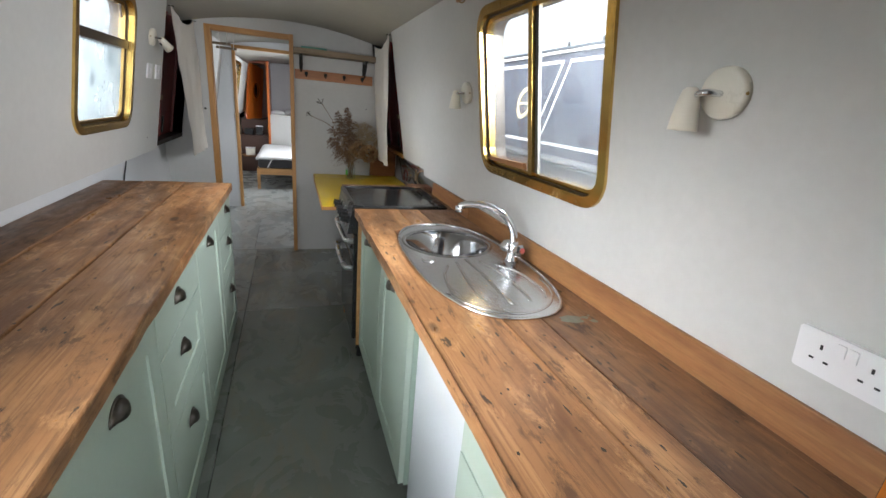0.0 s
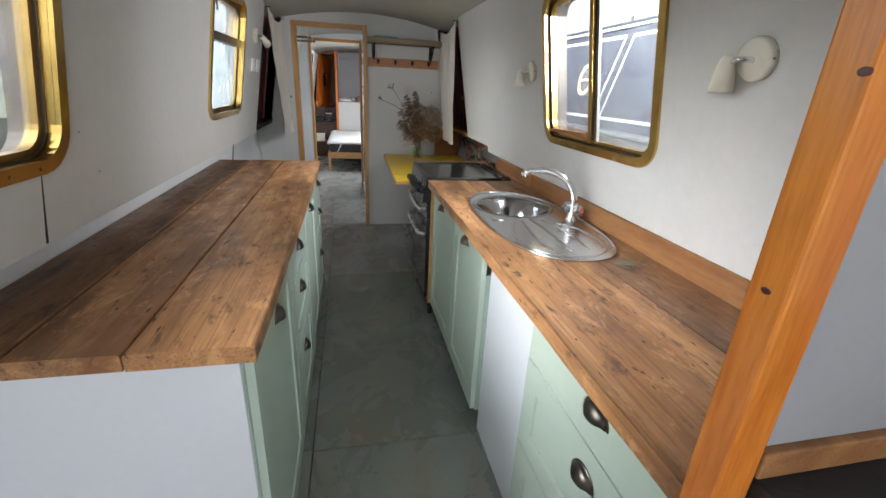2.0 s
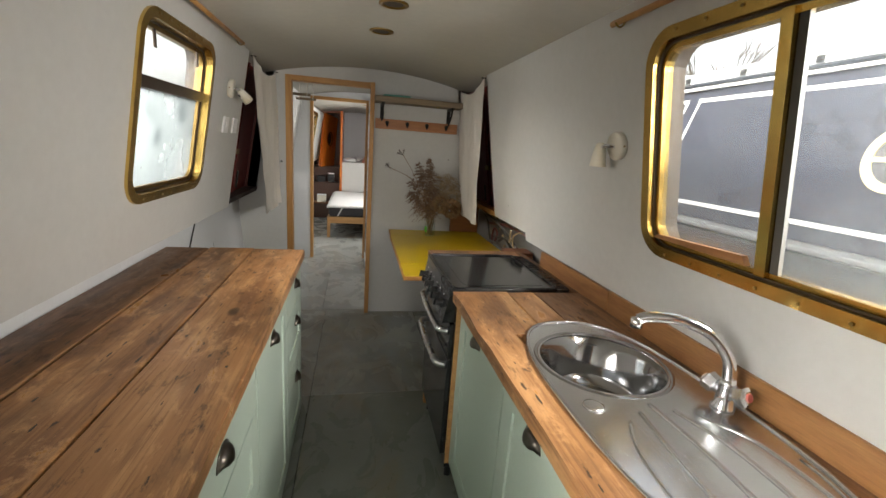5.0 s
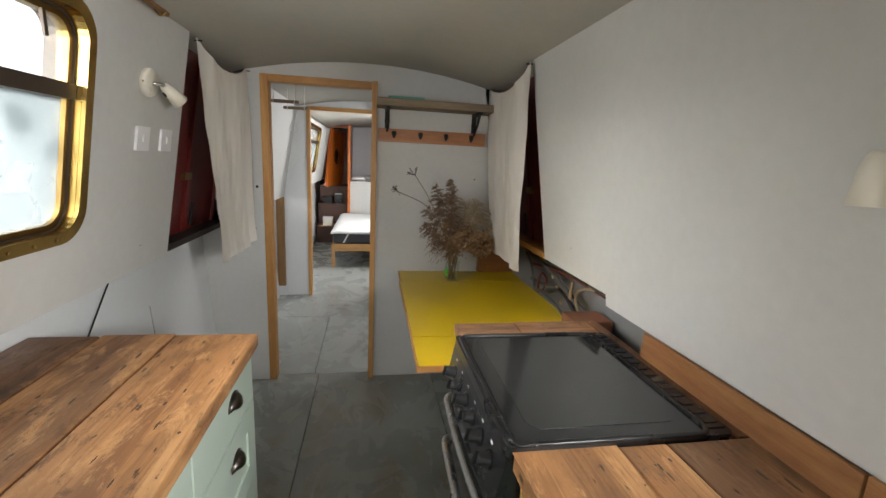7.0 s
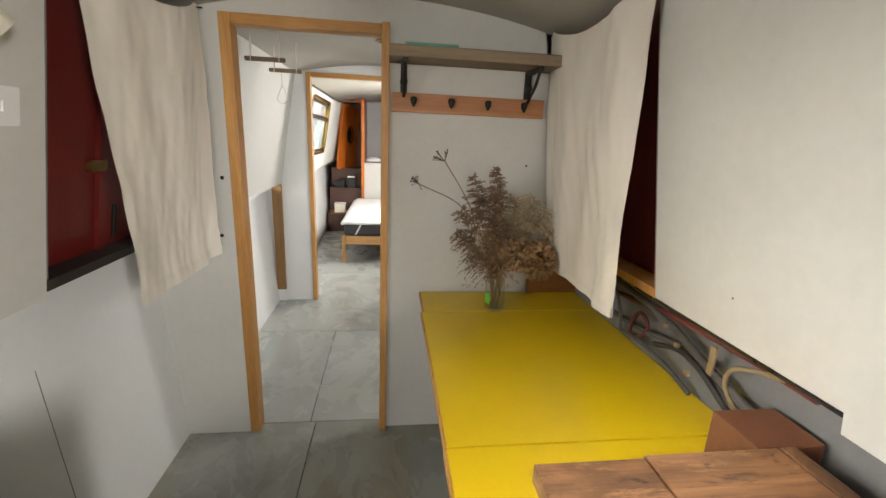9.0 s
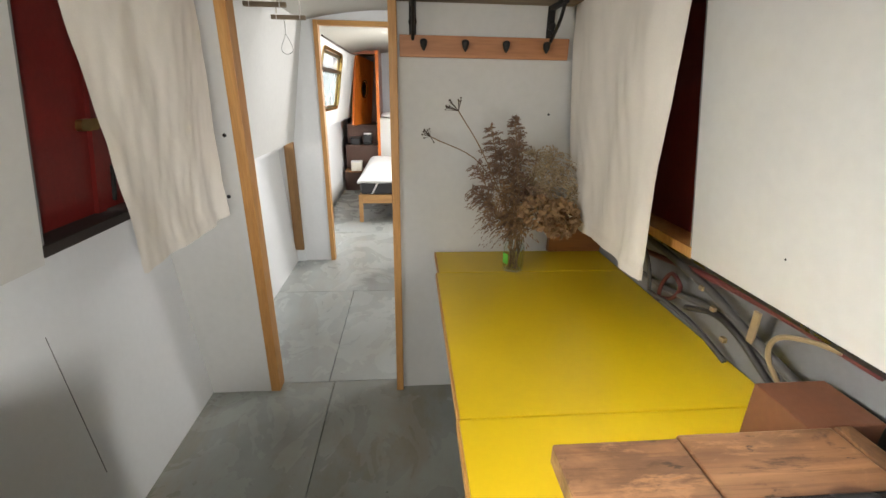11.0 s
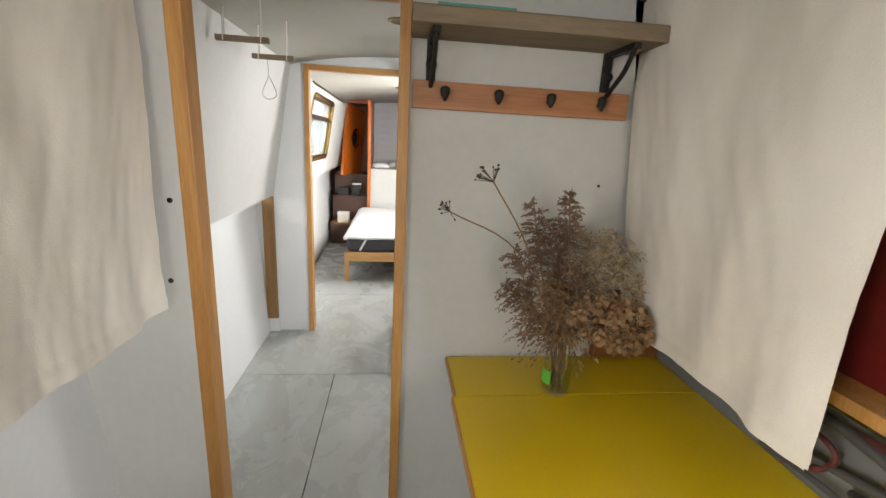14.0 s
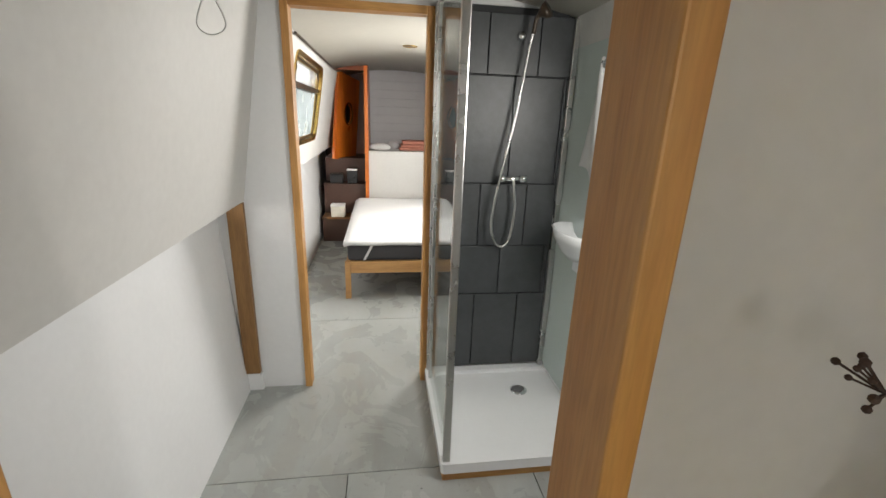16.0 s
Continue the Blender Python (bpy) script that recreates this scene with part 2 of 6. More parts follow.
def glass_mat(name, rough=0.0, colour=(0.96, 0.98, 0.98), dirt=0.0, veil=(0.72, 0.75, 0.78), mist=False):
    m = bpy.data.materials.new(name)
    m.use_nodes = True
    n, ln = m.node_tree.nodes, m.node_tree.links
    out = n["Material Output"]
    n.remove(n["Principled BSDF"])
    tr, gl, fr, mx = n.new("ShaderNodeBsdfTransparent"), n.new("ShaderNodeBsdfGlossy"), n.new("ShaderNodeLayerWeight"), n.new("ShaderNodeMixShader")
    tr.inputs["Color"].default_value = (*colour, 1)
    gl.inputs["Roughness"].default_value = 0.02
    fr.inputs["Blend"].default_value = 0.5
    po, sc = n.new("ShaderNodeMath"), n.new("ShaderNodeMath")
    po.operation, sc.operation = "POWER", "MULTIPLY_ADD"
    po.inputs[1].default_value, sc.inputs[1].default_value, sc.inputs[2].default_value = 4.0, 0.55, 0.03
    ln.new(fr.outputs["Facing"], po.inputs[0])
    ln.new(po.outputs["Value"], sc.inputs[0])
    ln.new(sc.outputs["Value"], mx.inputs["Fac"])
    ln.new(tr.outputs["BSDF"], mx.inputs[1])
    ln.new(gl.outputs["BSDF"], mx.inputs[2])
    last = mx
    if dirt:
        df, mx2, no, rp, tc = n.new("ShaderNodeBsdfTranslucent" if mist else "ShaderNodeBsdfDiffuse"), n.new("ShaderNodeMixShader"), n.new("ShaderNodeTexNoise"), n.new("ShaderNodeMapRange"), n.new("ShaderNodeTexCoord")
        df.inputs["Color"].default_value = (*veil, 1)
        no.inputs["Scale"].default_value, no.inputs["Detail"].default_value = 5, 8
        ln.new(tc.outputs["Object"], no.inputs["Vector"])
        rp.inputs["From Min"].default_value, rp.inputs["From Max"].default_value = 0.3, 0.75
        rp.inputs["To Min"].default_value, rp.inputs["To Max"].default_value = dirt * 0.6, dirt * 1.3
        ln.new(no.outputs["Fac"], rp.inputs["Value"])
        ln.new(rp.outputs["Result"], mx2.inputs["Fac"])
        ln.new(mx.outputs["Shader"], mx2.inputs[1])
        ln.new(df.outputs["BSDF"], mx2.inputs[2])
        last = mx2
    ln.new(last.outputs["Shader"], out.inputs["Surface"])
    return m


WHITE = mat("painted_ply", (0.60, 0.595, 0.575), 0.6, vary=0.10, scale=1.6, bump=0.12, fine=35)
GREYWHITE = mat("grey_painted_ply", (0.74, 0.75, 0.76), 0.5, vary=0.07, scale=1.4, bump=0.1, fine=40)
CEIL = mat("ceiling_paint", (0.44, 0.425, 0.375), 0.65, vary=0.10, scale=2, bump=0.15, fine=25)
# three floor tones by area: hall and bedroom palest, dinette mid, galley darkest
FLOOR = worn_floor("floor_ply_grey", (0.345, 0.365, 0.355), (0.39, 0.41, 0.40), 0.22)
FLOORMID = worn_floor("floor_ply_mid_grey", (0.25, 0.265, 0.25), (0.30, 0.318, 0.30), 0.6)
FLOORGREEN = worn_floor("floor_ply_dark_green_grey", (0.175, 0.188, 0.165), (0.21, 0.228, 0.205), 0.8)
SAGE = mat("sage_paint", (0.475, 0.56, 0.48), 0.4, vary=0.07, scale=3, bump=0.05)
SAGEDARK = mat("sage_carcass", (0.36, 0.46, 0.38), 0.5, vary=0.08)
PANELWHITE = mat("white_laminate", (0.72, 0.74, 0.78), 0.4, vary=0.05)
TOPWOOD = worn_board("worktop_pine", (0.58, 0.32, 0.14), (0.40, 0.195, 0.078), (0.23, 0.10, 0.04), (0.12, 0.06, 0.033), much=0.7)
TOPMID = worn_board("worktop_pine_brown", (0.36, 0.19, 0.095), (0.25, 0.125, 0.06), (0.15, 0.07, 0.034), (0.07, 0.036, 0.021), "x")
TOPDARK = worn_board("worktop_pine_dark", (0.30, 0.155, 0.07), (0.20, 0.10, 0.045), (0.11, 0.053, 0.026), (0.05, 0.027, 0.017))
PINE = wood("door_pine", (0.56, 0.30, 0.095), (0.44, 0.205, 0.055), "z", 12, 0.45, 0.15, (0.10, 0.04, 0.015), knots=3.0, bump=0.12)
PINEX = wood("head_pine", (0.56, 0.30, 0.095), (0.44, 0.205, 0.055), "x", 12, 0.45, 0.15, (0.10, 0.04, 0.015), knots=3.0, bump=0.12)
ORANGEPINE = wood("varnished_pine", (0.66, 0.24, 0.035), (0.50, 0.15, 0.02), "z", 14, 0.22, 0.1, (0.12, 0.03, 0.015), knots=0, bump=0.08)
TRIMWOOD = wood("upstand_pine", (0.35, 0.17, 0.06), (0.24, 0.10, 0.035), "y", 16, 0.5, 0.35, (0.06, 0.03, 0.015), knots=3)
DRIFT = wood("grey_board", (0.30, 0.23, 0.15), (0.19, 0.14, 0.09), "x", 9, 0.7, 0.4, (0.06, 0.04, 0.03), knots=4)
RAILWOOD = wood("hook_rail_wood", (0.50, 0.23, 0.10), (0.38, 0.16, 0.065), "x", 8, 0.5, 0.1)
BEDPINE = wood("bed_pine", (0.62, 0.36, 0.14), (0.5, 0.26, 0.09), "x", 10, 0.45, 0.15, (0.2, 0.08, 0.03), knots=4)
OAK = wood("hall_post_wood", (0.28, 0.15, 0.05), (0.2, 0.1, 0.035), "z", 12, 0.5, 0.2)
BRASS = mat("brass", (0.80, 0.54, 0.16), 0.22, 1.0, vary=0.12, scale=9, bump=0.03, tint=(0.5, 0.32, 0.09))
OLDBRASS = mat("old_brass", (0.42, 0.28, 0.10), 0.35, 1.0, vary=0.25, scale=9, bump=0.05)
BRONZE = mat("reveal_bronze", (0.07, 0.05, 0.035), 0.35, 0.3, vary=0.2)
ALU = mat("aluminium", (0.62, 0.62, 0.61), 0.28, 1.0, vary=0.08)
DULLALU = mat("dull_aluminium", (0.09, 0.088, 0.082), 0.6, 0.2, vary=0.15)
STEEL = mat("brushed_steel", (0.76, 0.76, 0.77), 0.24, 1.0, vary=0.08, scale=2, bump=0.04, fine=180, stretch=(1, 0.15, 1))
CHROME = mat("chrome", (0.82, 0.83, 0.85), 0.07, 1.0, vary=0.03, bump=0)
PEWTER = mat("antique_pewter", (0.16, 0.14, 0.12), 0.32, 1.0, vary=0.3, scale=30)
BLACKIRON = mat("black_iron", (0.02, 0.018, 0.016), 0.55, 0.4, vary=0.2)
YELLOW = mat("yellow_laminate", (0.68, 0.47, 0.012), 0.33, vary=0.07, scale=2.5, bump=0.04)
CANVAS = mat("calico", (0.80, 0.755, 0.69), 0.9, vary=0.10, scale=4, bump=0.15, fine=300)
RED = mat("dark_red_paint", (0.22, 0.018, 0.014), 0.4, vary=0.35, scale=5, bump=0.12)
DARKSILL = mat("dark_sill", (0.03, 0.02, 0.016), 0.7, vary=0.3)
CREAM = mat("cream_enamel", (0.74, 0.70, 0.60), 0.28, vary=0.04, bump=0)
PLASTIC = mat("white_plastic", (0.78, 0.77, 0.78), 0.35, vary=0.03, bump=0)
BLACK = mat("black_enamel", (0.012, 0.012, 0.013), 0.28, vary=0.2, bump=0)
HOB = mat("smoked_glass", (0.012, 0.013, 0.014), 0.06, vary=0.5, scale=5, bump=0, tint=(0.03, 0.031, 0.032))
GREYMETAL = mat("trough_grey", (0.20, 0.20, 0.20), 0.6, vary=0.15, scale=5)
GLASS = glass_mat("window_glass", dirt=0.15)
FROST = glass_mat("misted_glass", dirt=0.85, veil=(0.115, 0.13, 0.134), mist=True)
CLEAR = glass_mat("clear_glass", colour=(0.95, 0.98, 0.97))


# ---- mesh tools ----
def part(name, bm, material, parent=None, label="", smooth=False):
    """One mesh object, under a thing or under a part."""
    bmesh.ops.recalc_face_normals(bm, faces=bm.faces)
    me = bpy.data.meshes.new(name)
    bm.to_mesh(me)
    bm.free()
    me.materials.append(material)
    if smooth:
        for p in me.polygons:
            p.use_smooth = True
    ob = new(name, me)
    if parent:
        ob.parent = parent
        ob.matrix_parent_inverse = Matrix.Translation(-parent.location)
    if label:
        ob["label"] = label
    return ob


def thing(name, at, label, category, group="", kind=""):
    ob = new(name)
    ob.location = at
    ob.empty_display_size = 0.05
    return tagged(ob, label, category, group, kind)


def structure(name, bm, material, label, category, smooth=False):
    return tagged(part(name, bm, material, None, "", smooth), label, category, "", "structure")


def box(x0, x1, y0, y1, z0, z1, bevel=0.0, bm=None, m=None):
    bm = bm or bmesh.new()
    vs = bmesh.ops.create_cube(bm, size=1)["verts"]
    for v in vs:
        v.co = Vector((x0 + (x1 - x0) * (v.co.x + 0.5), y0 + (y1 - y0) * (v.co.y + 0.5), z0 + (z1 - z0) * (v.co.z + 0.5)))
    if bevel:
        es = list({e for v in vs for e in v.link_edges})
        vs = [v for v in bmesh.ops.bevel(bm, geom=es, offset=bevel, segments=2, affect="EDGES", profile=0.5)["verts"]] or vs
    if m:
        for v in {w for v in vs for f in v.link_faces for w in f.verts}:
            v.co = m @ v.co
    return bm


def tube(points, r, seg=10, bm=None, cap=True):
    """A round bar through points; r: one radius or one for each point."""
    bm = bm or bmesh.new()
    pts = [Vector(p) for p in points]
    rs = r if isinstance(r, (list, tuple)) else [r] * len(pts)
    up, rings = None, []
    for i, p in enumerate(pts):
        d = (pts[min(i + 1, len(pts) - 1)] - pts[max(i - 1, 0)]).normalized()
        if up is None:
            up = d.orthogonal().normalized()
        up = (up - d * up.dot(d)).normalized()
        side = d.cross(up)
        rings.append([bm.verts.new(p + (up * math.cos(a) + side * math.sin(a)) * rs[i]) for a in (2 * math.pi * k / seg for k in range(seg))])
    for a, b in zip(rings, rings[1:]):
        for k in range(seg):
            bm.faces.new((a[k], a[(k + 1) % seg], b[(k + 1) % seg], b[k]))
    if cap:
        bm.faces.new(rings[0])
        bm.faces.new(rings[-1])
    return bm


def curve_pts(ctrl, n=8):
    """Catmull-Rom through control points."""
    c = [Vector(p) for p in ctrl]
    c = [2 * c[0] - c[1]] + c + [2 * c[-1] - c[-2]]
    out = []
    for i in range(1, len(c) - 2):
        for k in range(n):
            t = k / n
            a, b, d, e = c[i - 1:i + 3]
            out.append(0.5 * (2 * b + (d - a) * t + (2 * a - 5 * b + 4 * d - e) * t * t + (3 * b - a - 3 * d + e) * t ** 3))
    return out + [c[-2]]


def lathe(profile, m, seg=24, bm=None):
    """A turned body: (radius, height) pairs about z, set by m."""
    bm = bm or bmesh.new()
    rings = []
    for r, h in profile:
        rings.append([bm.verts.new(m @ Vector((r * math.cos(a), r * math.sin(a), h))) for a in (2 * math.pi * k / seg for k in range(seg))])
    for a, b in zip(rings, rings[1:]):
        for k in range(seg):
            bm.faces.new((a[k], a[(k + 1) % seg], b[(k + 1) % seg], b[k]))
    bm.faces.new(rings[0])
    bm.faces.new(rings[-1])
    return bm


def rounded(u0, u1, v0, v1, r, n=6):
    """A rounded rectangle as points."""
    pts = []
    for cu, cv, a0 in ((u1 - r, v1 - r, 0), (u0 + r, v1 - r, 90), (u0 + r, v0 + r, 180), (u1 - r, v0 + r, 270)):
        for k in range(n + 1):
            a = radians(a0 + 90 * k / n)
            pts.append((cu + r * math.cos(a), cv + r * math.sin(a)))
    return pts


def slab(outer, holes, place, d0, d1, bm=None):
    """A plate with holes: outlines in (u, v), set by place(u, v, depth), from depth d0 to d1."""
    bm = bm or bmesh.new()
    tmp = bmesh.new()
    for loop in [outer, *holes]:
        vs = [tmp.verts.new((u, v, 0)) for u, v in loop]
        for i in range(len(vs)):
            tmp.edges.new((vs[i], vs[(i + 1) % len(vs)]))
    bmesh.ops.triangle_fill(tmp, use_beauty=True, edges=tmp.edges[:])
    tmp.verts.index_update()
    for d in (d0, d1):
        copy = [bm.verts.new(place(v.co.x, v.co.y, d)) for v in tmp.verts]
        for f in tmp.faces:
            bm.faces.new([copy[v.index] for v in f.verts])
        if d == d0:
            front = copy
    for e in tmp.edges:
        if len(e.link_faces) == 1:
            i, j = (v.index for v in e.verts)
            bm.faces.new((front[i], front[j], copy[j], copy[i]))
    tmp.free()
    return bm


def ring(outer, inner, place, d0, d1):
    return slab(outer, [inner], place, d0, d1)


# ---- the hull's section ----
LEAN_IN = 0.165


def side_x(z):
    """The cabin side's inner face above the gunwale."""
    return 0.845 - LEAN_IN * (z - 1.2)


def roof_z(x):
    return 2.045 - 0.17 * x * x


def on_left(y, z, d):
    return Vector((-side_x(z) - d, y, z))


def on_right(y, z, d):
    return Vector((side_x(z) + d, y, z))


STERN, BOW = -2.2, 10.4

# ---- structure ----
# floor sheets, each a painted board with open joints
floor = structure("floor", box(-1.2, 1.2, STERN - 0.1, BOW + 0.1, -0.06, -0.012), DARKSILL, "dark subfloor under grey painted plywood sheets", "floor")
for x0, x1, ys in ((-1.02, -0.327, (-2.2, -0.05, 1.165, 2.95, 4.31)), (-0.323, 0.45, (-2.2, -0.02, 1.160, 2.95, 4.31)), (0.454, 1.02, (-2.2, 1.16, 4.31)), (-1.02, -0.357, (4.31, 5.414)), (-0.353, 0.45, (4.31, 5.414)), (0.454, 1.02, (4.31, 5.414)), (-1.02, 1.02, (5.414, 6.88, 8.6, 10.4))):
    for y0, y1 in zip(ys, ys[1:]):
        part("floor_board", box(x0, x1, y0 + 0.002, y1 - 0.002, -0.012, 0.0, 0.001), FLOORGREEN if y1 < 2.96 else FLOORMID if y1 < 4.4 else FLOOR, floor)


def side_wall(name, place, y0, y1, z0, holes, material, label):
    out = [(y0, z0), (y1, z0), (y1, 2.0), (y0, 2.0)]
    return structure(name, slab(out, holes, place, 0, 0.09), material, label, "wall")


WIN_L1 = (0.18, 1.005, 1.20, 1.85)
WIN_L2 = (2.175, 2.895, 1.215, 1.86)
WIN_R = (0.965, 1.82, 1.205, 1.85)
WIN_B = (6.98, 8.30, 1.235, 1.88)


def cutout(w, lip=0.03):
    return rounded(w[0] + lip, w[1] - lip, w[2] + lip, w[3] - lip, 0.075)


side_wall("wall_west_galley", on_left, STERN, 3.49, 1.025, [cutout(WIN_L1), cutout(WIN_L2)], WHITE, "white painted plywood cabin side with brass windows")
side_wall("wall_west_forward", on_left, 4.25, BOW, 1.06, [cutout(WIN_B)], WHITE, "white painted plywood cabin side of hall and bedroom")
side_wall("wall_east_galley", on_right, STERN, 2.86, 1.0, [cutout(WIN_R)], WHITE, "white painted plywood cabin side above the sink")
side_wall("wall_east_dinette", on_right, 2.86, 3.43, 1.045, [], WHITE, "white painted plywood cabin side by the table")
# openings out of view, added on the east side for the fill lamps
GAP_H = (4.55, 5.15, 1.3, 1.8)
GAP_B2 = (7.0, 8.1, 1.25, 1.8)
side_wall("wall_east_forward", on_right, 4.25, BOW, 1.045, [cutout(GAP_H), cutout(GAP_B2)], WHITE, "white painted plywood cabin side of washroom and bedroom")
for s, nm in ((-1, "west"), (1, "east")):
    # hull side under the gunwale, flaring outward
    pts = [(-0.93, 0.0), (-1.01, 1.0), (-1.08, 1.0), (-1.0, 0.0)]
    bm = bmesh.new()
    loops = [[bm.verts.new((-s * x, y, z)) for x, z in pts] for y in (STERN, BOW)]
    for k in range(4):
        bm.faces.new((loops[0][k], loops[0][(k + 1) % 4], loops[1][(k + 1) % 4], loops[1][k]))
    structure("wall_%s_hull" % nm, bm, GREYWHITE if s < 0 else GREYMETAL, "grey-white painted hull lining under the gunwale" if s < 0 else "bare grey steel hull side under the gunwale", "wall")
    lo, hi = sorted((s * 0.962, s * 1.08))
    structure("trim_gunwale_%s" % nm, box(lo, hi, STERN, BOW, 1.0, 1.046), GREYMETAL if s > 0 else GREYWHITE, "grey gunwale ledge along the cabin side", "ledge")

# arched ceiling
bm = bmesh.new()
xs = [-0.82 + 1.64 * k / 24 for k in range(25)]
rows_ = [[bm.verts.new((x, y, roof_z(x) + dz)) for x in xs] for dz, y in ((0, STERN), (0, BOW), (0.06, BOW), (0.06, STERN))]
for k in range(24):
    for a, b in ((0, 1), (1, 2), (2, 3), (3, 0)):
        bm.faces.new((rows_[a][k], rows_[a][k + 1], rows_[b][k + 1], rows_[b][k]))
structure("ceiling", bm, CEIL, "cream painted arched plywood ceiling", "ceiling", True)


def bulkhead(name, y, opening, thick, material, label, x0=-1.0, x1=1.0):
    xl, xr, h = opening
    top = [(x0 + (x1 - x0) * k / 20, roof_z(x0 + (x1 - x0) * k / 20) + 0.02) for k in range(20, -1, -1)]
    out = [(xl, 0), (xl, h), (xr, h), (xr, 0), (x1, 0)] + top + [(x0, 0)]
    return structure(name, slab(out, [], lambda u, v, d: Vector((u, y + d, v)), 0, thick), material, label, "wall")


def door_lining(name, y0, y1, xl, xr, top, wl, wr, wt, label, deep=0.0):
    """A plain timber door lining, open, with no leaf."""
    th = thing(name, (0.5 * (xl + xr), y0, 0), label, "door frame", "", "structure")
    part("jamb", box(xl - wl, xl, y0 + deep, y1, 0.0, top + wt, 0.003), PINE, th)
    part("jamb", box(xr, xr + wr, y0, y1, 0.0, top + wt, 0.003), PINE, th)
    part("head", box(xl + 0.0005, xr - 0.0005, y0 + deep + 0.001, y1 - 0.001, top, top + wt, 0.003), PINEX, th)
    return th


bulkhead("wall_dinette_bulkhead", 4.25, (-0.625, 0.03, 1.93), 0.03, WHITE, "white painted bulkhead with a doorway")
door_lining("door_1", 4.217, 4.325, -0.592, 0.010, 1.902, 0.046, 0.034, 0.042, "open doorway with a varnished pine lining", 0.028)
bulkhead("wall_bedroom_bulkhead", 6.08, (-0.625, 0.03, 1.94), 0.03, GREYWHITE, "pale grey bulkhead with a doorway to the bedroom")
door_lining("door_2", 6.062, 6.14, -0.60, 0.015, 1.93, 0.035, 0.035, 0.035, "open doorway to the bedroom with a pine lining")
# the stern end is out of view; its opening is assumed, for light
bulkhead("wall_stern", STERN - 0.03, (-0.3, 0.3, 1.9), 0.03, WHITE, "plain white stern bulkhead, unseen, with an assumed opening")
structure("wall_bow", box(-1.1, 1.1, BOW, BOW + 0.03, 0, 2.1), DARKSILL, "dark timber bow bulkhead", "wall")


def window(name, w, place, label, bar, panes, sign):
    """A brass-framed boat window: lip, deep reveal, sash and panes. bar: ('v', y) or ('h', z)."""
    y0, y1, z0, z1 = w
    th = thing(name, place(0.5 * (y0 + y1), z0, 0), label, "window", "", "structure")
    outer, inner = rounded(y0, y1, z0, z1, 0.10), rounded(y0 + 0.033, y1 - 0.033, z0 + 0.033, z1 - 0.033, 0.072)
    dp = 0.012 if sign > 0 else 0.026
    part("window_lip", ring(outer, inner, place, -0.010, 0.001), BRASS, th, "polished brass lip")
    part("window_reveal", ring(rounded(y0 + 0.029, y1 - 0.029, z0 + 0.029, z1 - 0.029, 0.076), inner, place, 0.002, dp + 0.03), BRASS, th)
    part("outer_reveal", ring(rounded(y0 + 0.029, y1 - 0.029, z0 + 0.029, z1 - 0.029, 0.076), inner, place, dp + 0.0305, 0.10), BRONZE, th, "dark outer window reveal")
    part("seal", ring(rounded(y0 + 0.034, y1 - 0.034, z0 + 0.034, z1 - 0.034, 0.071), rounded(y0 + 0.039, y1 - 0.039, z0 + 0.039, z1 - 0.039, 0.067), place, dp - 0.006, dp + 0.03), BRONZE, th, "dark rubber seal")
    s0, s1 = rounded(y0 + 0.0395, y1 - 0.0395, z0 + 0.0395, z1 - 0.0395, 0.066), rounded(y0 + 0.054, y1 - 0.054, z0 + 0.054, z1 - 0.054, 0.054)
    part("sash", ring(s0, s1, place, dp, dp + 0.028), BRASS if sign > 0 else OLDBRASS, th)
    pane = rounded(y0 + 0.052, y1 - 0.052, z0 + 0.052, z1 - 0.052, 0.056)
    if bar and bar[0] == "v":
        a, b = bar[1] - 0.014, bar[1] + 0.014
        part("mullion", slab([(a, z0 + 0.04), (b, z0 + 0.04), (b, z1 - 0.04), (a, z1 - 0.04)], [], place, dp - 0.008, dp + 0.026), BRASS, th)
        part("slider_edge", slab([(a - 0.022, z0 + 0.05), (a - 0.002, z0 + 0.05), (a - 0.002, z1 - 0.05), (a - 0.022, z1 - 0.05)], [], place, dp + 0.004, dp + 0.016), DULLALU, th, "dull grey aluminium slider edge")
        cuts = (([(y0 + 0.052, z0 + 0.052), (a, z0 + 0.052), (a, z1 - 0.052), (y0 + 0.052, z1 - 0.052)], panes[0]), ([(b, z0 + 0.052), (y1 - 0.052, z0 + 0.052), (y1 - 0.052, z1 - 0.052), (b, z1 - 0.052)], panes[1]))
    elif bar:
        a, b = bar[1] - 0.02, bar[1] + 0.02
        part("transom", slab([(y0 + 0.035, a), (y1 - 0.035, a), (y1 - 0.035, b), (y0 + 0.035, b)], [], place, dp - 0.012, dp + 0.03), BRONZE, th, "dark bronze transom bar")
        for y in (y0 + 0.16, y1 - 0.16):
            part("stay", box(-0.004, 0.004, -0.006, 0.006, -0.06, 0.0, 0.001, m=Matrix.Translation(place(y, z1 - 0.055, dp - 0.004))), BRONZE, th, "small hopper stay")
        cuts = (([(y0 + 0.05, z0 + 0.05), (y1 - 0.05, z0 + 0.05), (y1 - 0.05, a), (y0 + 0.05, a)], panes[0]), ([(y0 + 0.05, b), (y1 - 0.05, b), (y1 - 0.05, z1 - 0.05), (y0 + 0.05, z1 - 0.05)], panes[1]))
    else:
        cuts = ((pane, panes[0]),)
    for loop, m in cuts:
        g = part("pane", slab(loop, [], place, dp + 0.012, dp + 0.016), m, th)
        g.visible_shadow = False
